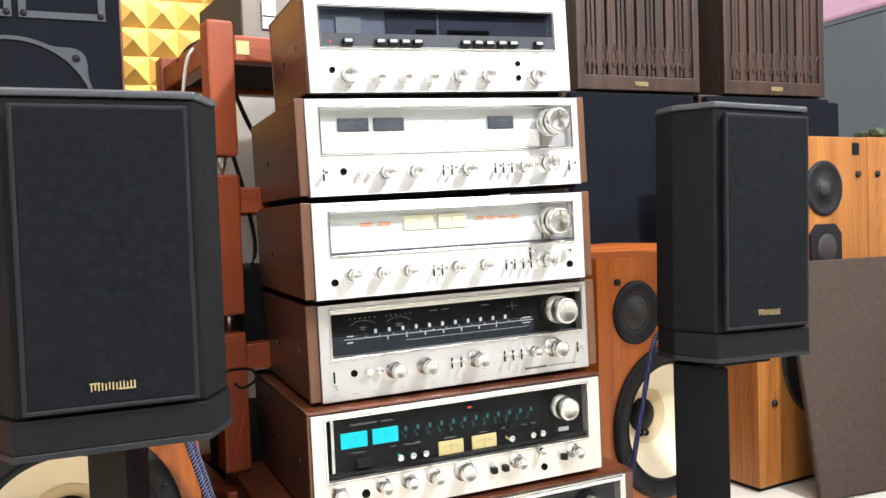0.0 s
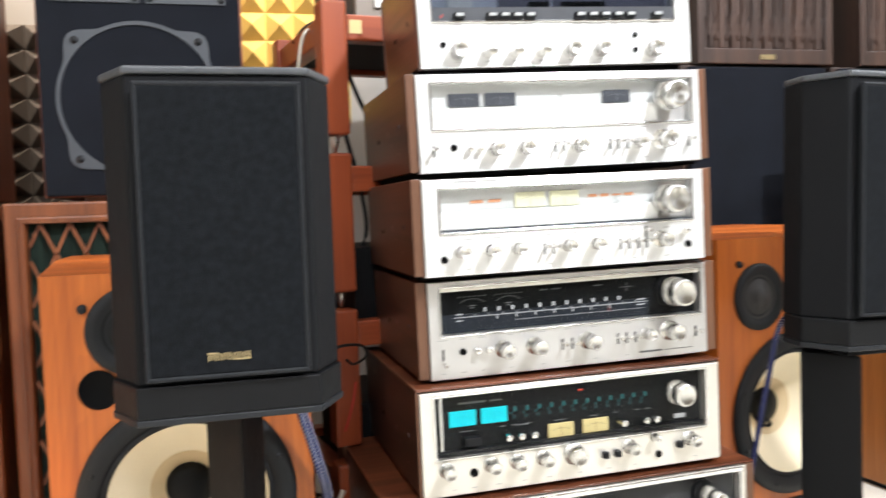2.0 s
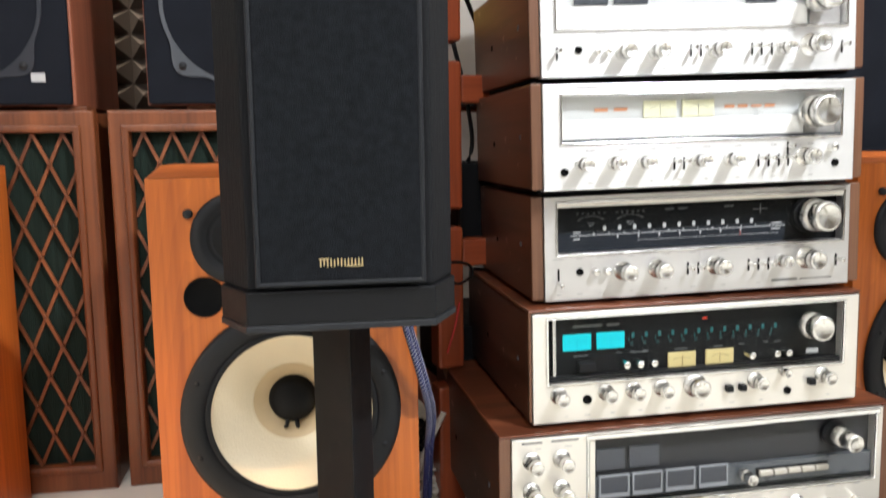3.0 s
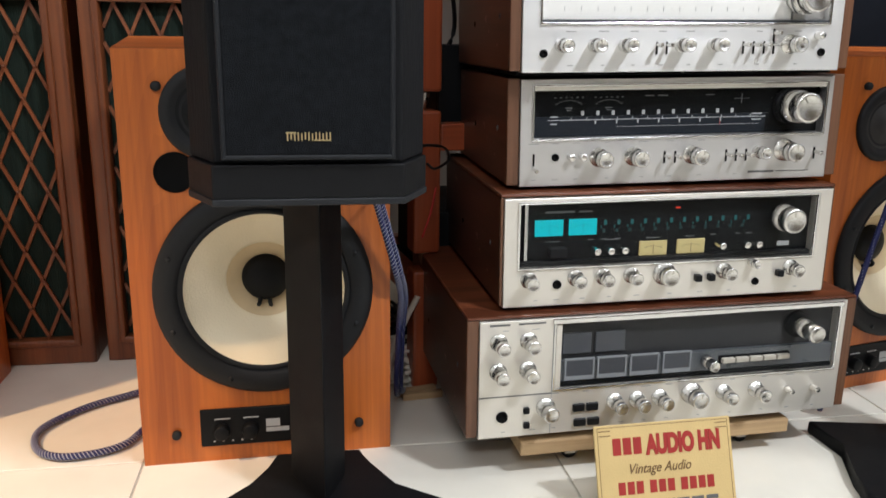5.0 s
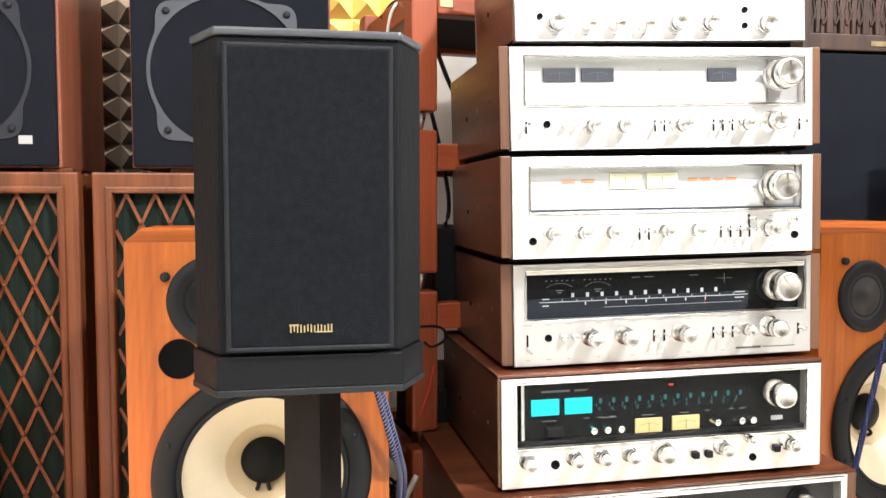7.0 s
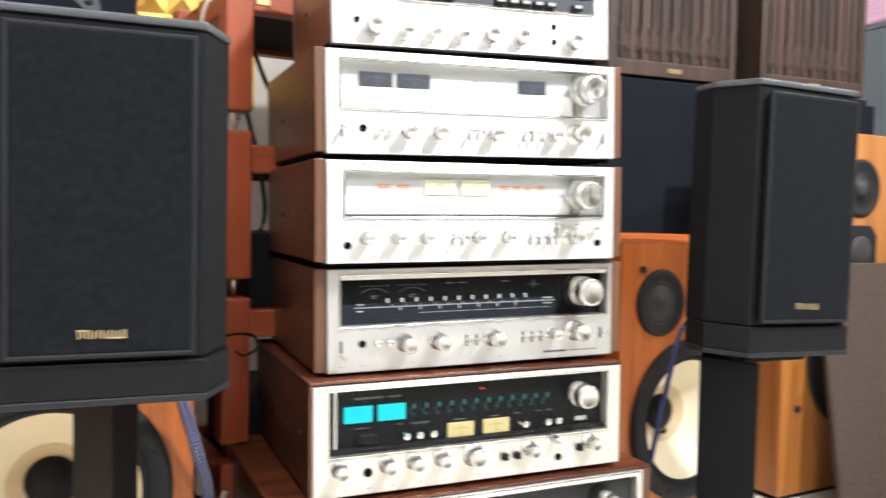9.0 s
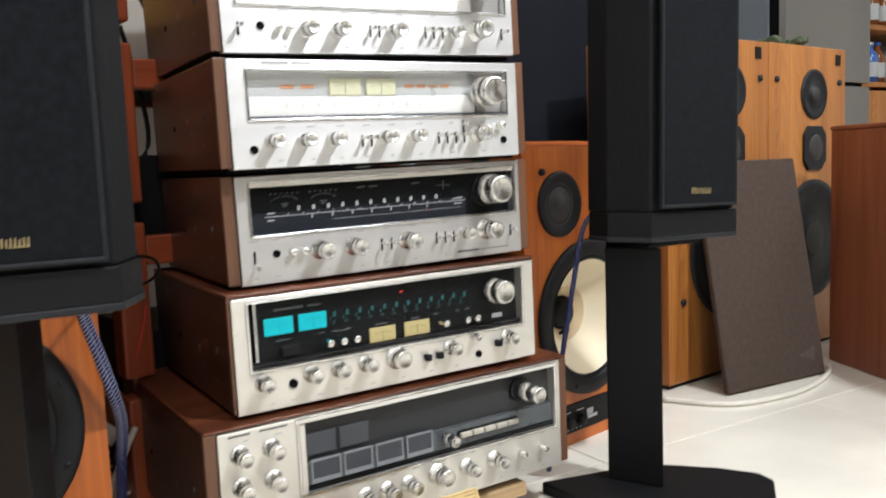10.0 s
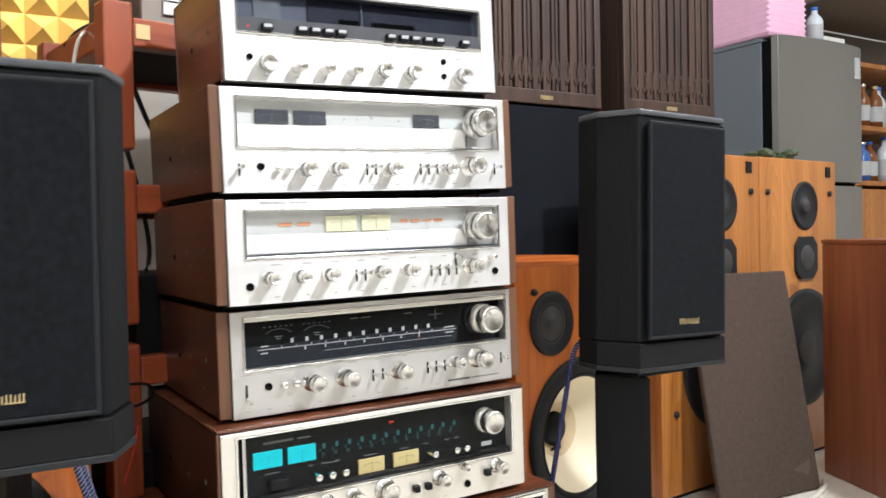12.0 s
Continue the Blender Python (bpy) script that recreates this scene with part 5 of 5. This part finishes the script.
def bottle(m, h, r, body, cap, label):
    b = thing("bottle", m, label, "bottle", "bottles")
    prof = [(0, 0), (r, 0.0), (r, h * 0.62), (r * 0.8, h * 0.72), (r * 0.38, h * 0.82), (r * 0.38, h * 0.93)]
    for nm, pr, mt in (("glass_body", prof + [(0, h * 0.93)], body), ("cap", [(0, h * 0.925), (r * 0.45, h * 0.925), (r * 0.45, h), (0, h)], cap)):
        bm = lathe(bmesh.new(), pr, seg=18)
        bmesh.ops.rotate(bm, verts=bm.verts, cent=(0, 0, 0), matrix=Matrix.Rotation(radians(90), 3, "X"))
        part(nm, bm, mt, b)
    lb = lathe(bmesh.new(), [(r * 1.01, h * 0.15), (r * 1.01, h * 0.5)], seg=18)
    bmesh.ops.rotate(lb, verts=lb.verts, cent=(0, 0, 0), matrix=Matrix.Rotation(radians(90), 3, "X"))
    part("label", lb, PALE_PRINT, b)
    return b


BLUE_CAP = plain("blue_cap", (0.03, 0.14, 0.55), 0.4)
WATER = plain("clear_water_bottle", (0.62, 0.68, 0.72), 0.15, 0, 0.1, 40)
bottle(pose(3.185, 1.345, 1.5085), 0.165, 0.038, WATER, BLUE_CAP, "clear plastic water bottle with a blue cap")
tray = thing("paper_tray", pose(3.245, 1.34, 1.5085), "pale cardboard tray on top of the refrigerator", "tray")
part("tray_body", boxed(0, 0.17, 0, 0.12, 0, 0.045, 0.006), WHITE_PLASTIC, tray)

# bottle shelf beyond the refrigerator
sh = thing("bottle_shelf", pose(3.62, 1.42, 0, 0, 0, 0), "wooden bottle shelf with a dark hood", "shelf")
part("back", boxed(0, 1.1, 0.38, 0.40, 0, 1.75), TAN_METAL, sh)
for z in (0.86, 1.14, 1.46):
    part("board", boxed(0, 1.1, 0, 0.379, z, z + 0.025, 0.003), OAK, sh)
part("side", boxed(-0.022, -0.001, 0, 0.40, 0, 1.44), OAK, sh)
part("counter", boxed(0.0, 1.1, -0.02, 0.378, 0, 0.84), OAK, sh)
part("hood", boxed(-0.25, 1.15, -0.15, 0.38, 1.755, 1.86, 0.01), TAN_METAL, sh, "dark hood")
DRINK = [plain("amber_glass", (0.20, 0.07, 0.02), 0.15), plain("green_glass", (0.03, 0.07, 0.04), 0.15), plain("blue_glass", (0.05, 0.14, 0.40), 0.2), plain("red_drink", (0.30, 0.03, 0.02), 0.2), WATER]
CAPS = [KNOB, GOLD, RED_PRINT, BLUE_CAP]
for z in (0.8855, 1.1655):
    for i in range(9):
        k = rng.randrange(5)
        bottle(pose(3.69 + 0.105 * i, 1.50 + rng.uniform(-0.02, 0.05), z), rng.uniform(0.20, 0.25), rng.uniform(0.030, 0.042), DRINK[k], CAPS[rng.randrange(4)], ("amber glass", "green glass", "blue", "red", "clear")[k] + " bottle standing on the wooden shelf")

# ---- card at the foot of the stack ----
card = thing("price_card", pose(0.102, -0.150, 0.0005, -21, 0, 2), "gold card sign with red lettering leaning on the dolly", "sign")
part("board", boxed(0, 0.192, 0, 0.004, 0, 0.126, 0.001), KRAFT, card)


def letters(text, size, x, z, parent, material, bold=0.0):
    cu = bpy.data.curves.new("lettering", "FONT")
    cu.body, cu.size, cu.extrude, cu.offset = text, size, 0.0004, bold
    tmp = bpy.data.objects.new("lettering", cu)
    scene.collection.objects.link(tmp)
    me = bpy.data.meshes.new_from_object(tmp.evaluated_get(bpy.context.evaluated_depsgraph_get()))
    bpy.data.objects.remove(tmp)
    me.materials.append(material)
    ob = new("lettering", me)
    ob.parent, ob.matrix_local = parent, pose(x, -0.0006, z, 90, 0, 0)
    return ob


w1 = letters("AUDIO HN", 0.0290, 0.071, 0.0865, card, CARD_RED, 0.0017)
w1.scale = (0.72, 1.15, 1)
bars("name_bar", [(0.024 + 0.0142 * i, 0.0352 + 0.0142 * i, 0.0870, 0.1085) for i in range(3)], CARD_RED, card, 0.0, 0.0006)
w2 = letters("Vintage Audio", 0.0180, 0.042, 0.0625, card, BROWN_PRINT, 0.0)
w2.data.transform(Matrix(((0.86, 0.30, 0, 0), (0, 1, 0, 0), (0, 0, 1, 0), (0, 0, 0, 1))))
bars("number_bar", [(0.028 + 0.0125 * i + 0.006 * (i > 2) + 0.006 * (i > 5), 0.0375 + 0.0125 * i + 0.006 * (i > 2) + 0.006 * (i > 5), 0.0365, 0.0525) for i in range(10)], CARD_RED, card, 0.0, 0.0006)
bars("small_bar", [(0.026 + 0.0205 * i, 0.043 + 0.0205 * i, 0.0215, 0.0268) for i in range(7)], DARK_PRINT, card, 0.0, 0.0004)
bars("corner_ornament", [(0.004, 0.188, 0.1225, 0.1232), (0.004, 0.188, 0.0030, 0.0037), (0.004, 0.0047, 0.0037, 0.1225), (0.1873, 0.188, 0.0037, 0.1225)] + [(a, a + 0.016, b, b + 0.0012) for a in (0.006, 0.170) for b in (0.112, 0.118, 0.006, 0.012)], BROWN_PRINT, card, 0.0, 0.0003)


# ---- cables ----
def braided(points, r, label, rings=True):
    cb = thing("speaker_cable", Matrix.Identity(4), label, "cable", "blue speaker cables")
    part("core", tube(bmesh.new(), points, r, 10, 8), BLUE_CABLE, cb)
    # pale strands wound round the core
    P = [Vector(p) for p in points]
    Q = []
    for i in range(len(P) - 1):
        a, b, c, d = P[max(i - 1, 0)], P[i], P[i + 1], P[min(i + 2, len(P) - 1)]
        for k in range(24):
            t = k / 24
            Q.append(0.5 * (2 * b + (c - a) * t + (2 * a - 5 * b + 4 * c - d) * t * t + (3 * b - a - 3 * c + d) * t ** 3))
    for ph in (0.0, 2.1, 4.2):
        W = []
        dist = 0.0
        for i, p in enumerate(Q):
            dd = Q[min(i + 1, len(Q) - 1)] - Q[max(i - 1, 0)]
            dist += dd.length / 2
            d = dd.normalized()
            u = d.cross(Vector((0.31, 0.2, 0.93))).normalized()
            v = d.cross(u)
            W.append(p + (r * 0.93) * (math.cos(dist * 380 + ph) * u + math.sin(dist * 380 + ph) * v))
        part("strand", tube(bmesh.new(), W, r * 0.17, 5, 2), PALE_CABLE, cb)
    return cb


braided([(-0.180, 0.000, 0.432), (-0.167, 0.045, 0.390), (-0.151, 0.060, 0.335), (-0.137, 0.070, 0.283), (-0.126, 0.105, 0.235), (-0.125, 0.14, 0.17), (-0.122, 0.20, 0.05), (-0.112, 0.26, 0.010)], 0.0042, "blue and white braided speaker cable hanging down")
braided([(-0.46, 0.40, 0.008), (-0.548, 0.332, 0.008), (-0.621, 0.282, 0.008), (-0.670, 0.211, 0.008), (-0.657, 0.145, 0.008), (-0.611, 0.116, 0.008), (-0.546, 0.133, 0.008), (-0.515, 0.190, 0.008), (-0.47, 0.385, 0.008)], 0.0054, "blue and white braided speaker cable looped on the floor")
braided([(0.642, 0.035, 0.47), (0.628, 0.060, 0.442), (0.604, 0.062, 0.345), (0.578, 0.062, 0.232), (0.571, 0.080, 0.12), (0.575, 0.105, 0.012)], 0.0044, "blue and white braided speaker cable hanging down")


def cord(points, r, material, label, name="cable"):
    ob = new(name, mesh_of(name, tube(bmesh.new(), points, r, 8, 6), material))
    return tagged(ob, label, "cable")


cord([(-0.116, 0.42, 0.88), (-0.107, 0.40, 0.955), (-0.096, 0.40, 0.982), (-0.080, 0.43, 0.990), (-0.03, 0.47, 0.980)], 0.0032, WHITE_CABLE, "white cable bent over the rack rail")
cord([(-0.11, 0.52, 0.985), (-0.09, 0.50, 1.010), (-0.05, 0.50, 1.030), (0.00, 0.52, 1.035)], 0.003, RUBBER, "thin black cable on the rack")
cord([(-0.036, 0.36, 0.92), (0.0, 0.42, 0.86), (0.05, 0.50, 0.80)], 0.0042, RUBBER, "black cable hanging behind the stack")
cord([(-0.03, 0.42, 0.80), (-0.005, 0.45, 0.72), (0.01, 0.46, 0.62), (-0.02, 0.44, 0.55), (-0.035, 0.43, 0.45)], 0.004, RUBBER, "thin black cable hanging behind the stack")
cord([(-0.150, -0.02, 0.448), (-0.10, 0.12, 0.452), (-0.05, 0.20, 0.440), (-0.035, 0.24, 0.415), (-0.05, 0.28, 0.395), (-0.06, 0.3005, 0.400)], 0.0022, RUBBER, "thin black wire loop beside the stack")
cord([(-0.045, 0.30, 0.36), (-0.055, 0.29, 0.32), (-0.070, 0.28, 0.28)], 0.0018, RED_PRINT, "thin red wire beside the stack")
cord([(-0.074, 0.30, 0.172), (-0.090, 0.30, 0.140), (-0.106, 0.30, 0.106), (-0.114, 0.30, 0.090), (-0.122, 0.31, 0.05), (-0.118, 0.32, 0.006)], 0.0052, WHITE_CABLE, "pale cable bent down to the floor")
cord([(1.06, 0.30, 0.006), (1.12, 0.21, 0.006), (1.20, 0.165, 0.006), (1.36, 0.156, 0.006), (1.53, 0.205, 0.006), (1.60, 0.25, 0.006)], 0.006, WHITE_CABLE, "white cable lying along the floor")
wires = bmesh.new()
for i in range(16):
    p = Vector((rng.uniform(-0.13, -0.07), rng.uniform(0.42, 0.62), 0.012 + 0.004 * i))
    pts = [p]
    for k in range(4):
        pts.append(Vector((rng.uniform(-0.14, -0.06), rng.uniform(0.40, 0.65), max(0.008, p.z + rng.uniform(-0.02, 0.02)))))
    tube(wires, pts, rng.uniform(0.003, 0.0045), 6, 5)
pale = bmesh.new()
for i in range(14):
    p = Vector((rng.uniform(-0.115, -0.060), rng.uniform(0.31, 0.41), 0.010 + 0.0035 * i))
    pts = [p] + [Vector((rng.uniform(-0.12, -0.055), rng.uniform(0.30, 0.42), max(0.007, p.z + rng.uniform(-0.02, 0.02)))) for k in range(4)]
    tube(pale, pts, rng.uniform(0.003, 0.0055), 6, 5)
tagged(new("cable_tangle", mesh_of("cable_tangle", pale, WHITE_CABLE)), "tangle of pale grey cables on the floor behind the speakers", "cables", kind="stuff")
for x, y, a in ((-0.078, 0.280, 12), (-0.070, 0.262, 6)):
    off = thing("wood_offcut", pose(x, y, 0.0005, 0, 0, a), "small bare pine offcut lying on the floor", "offcut", "offcuts on the floor")
    part("batten", boxed(-0.035, 0.035, -0.007, 0.007, 0, 0.012, 0.0015), PINE, off)
tagged(new("cable_tangle", mesh_of("cable_tangle", wires, RUBBER)), "tangle of dark cables on the floor behind the speakers", "cables", kind="stuff")

braided([(-0.172, 0.008, 0.432), (-0.159, 0.053, 0.388), (-0.143, 0.068, 0.332), (-0.129, 0.080, 0.280), (-0.118, 0.115, 0.232), (-0.117, 0.16, 0.15), (-0.112, 0.22, 0.04), (-0.100, 0.28, 0.010)], 0.0040, "blue and white braided speaker cable hanging down")

# ---- floor tiles ----
TS = 0.60
tile_me = mesh_of("tile", boxed(0.0015, TS - 0.0015, 0.0015, TS - 0.0015, -0.004, 0.0, 0.0008, 1), TILE)
fl = bpy.data.objects["floor"]
for i in range(int((X1 - X0) / TS)):
    for k in range(int((Y1 - Y0) / TS)):
        t = new("tile", tile_me)
        t.parent, t.location = fl, (X0 + 0.1 + i * TS, Y0 + 0.1 + k * TS, 0)
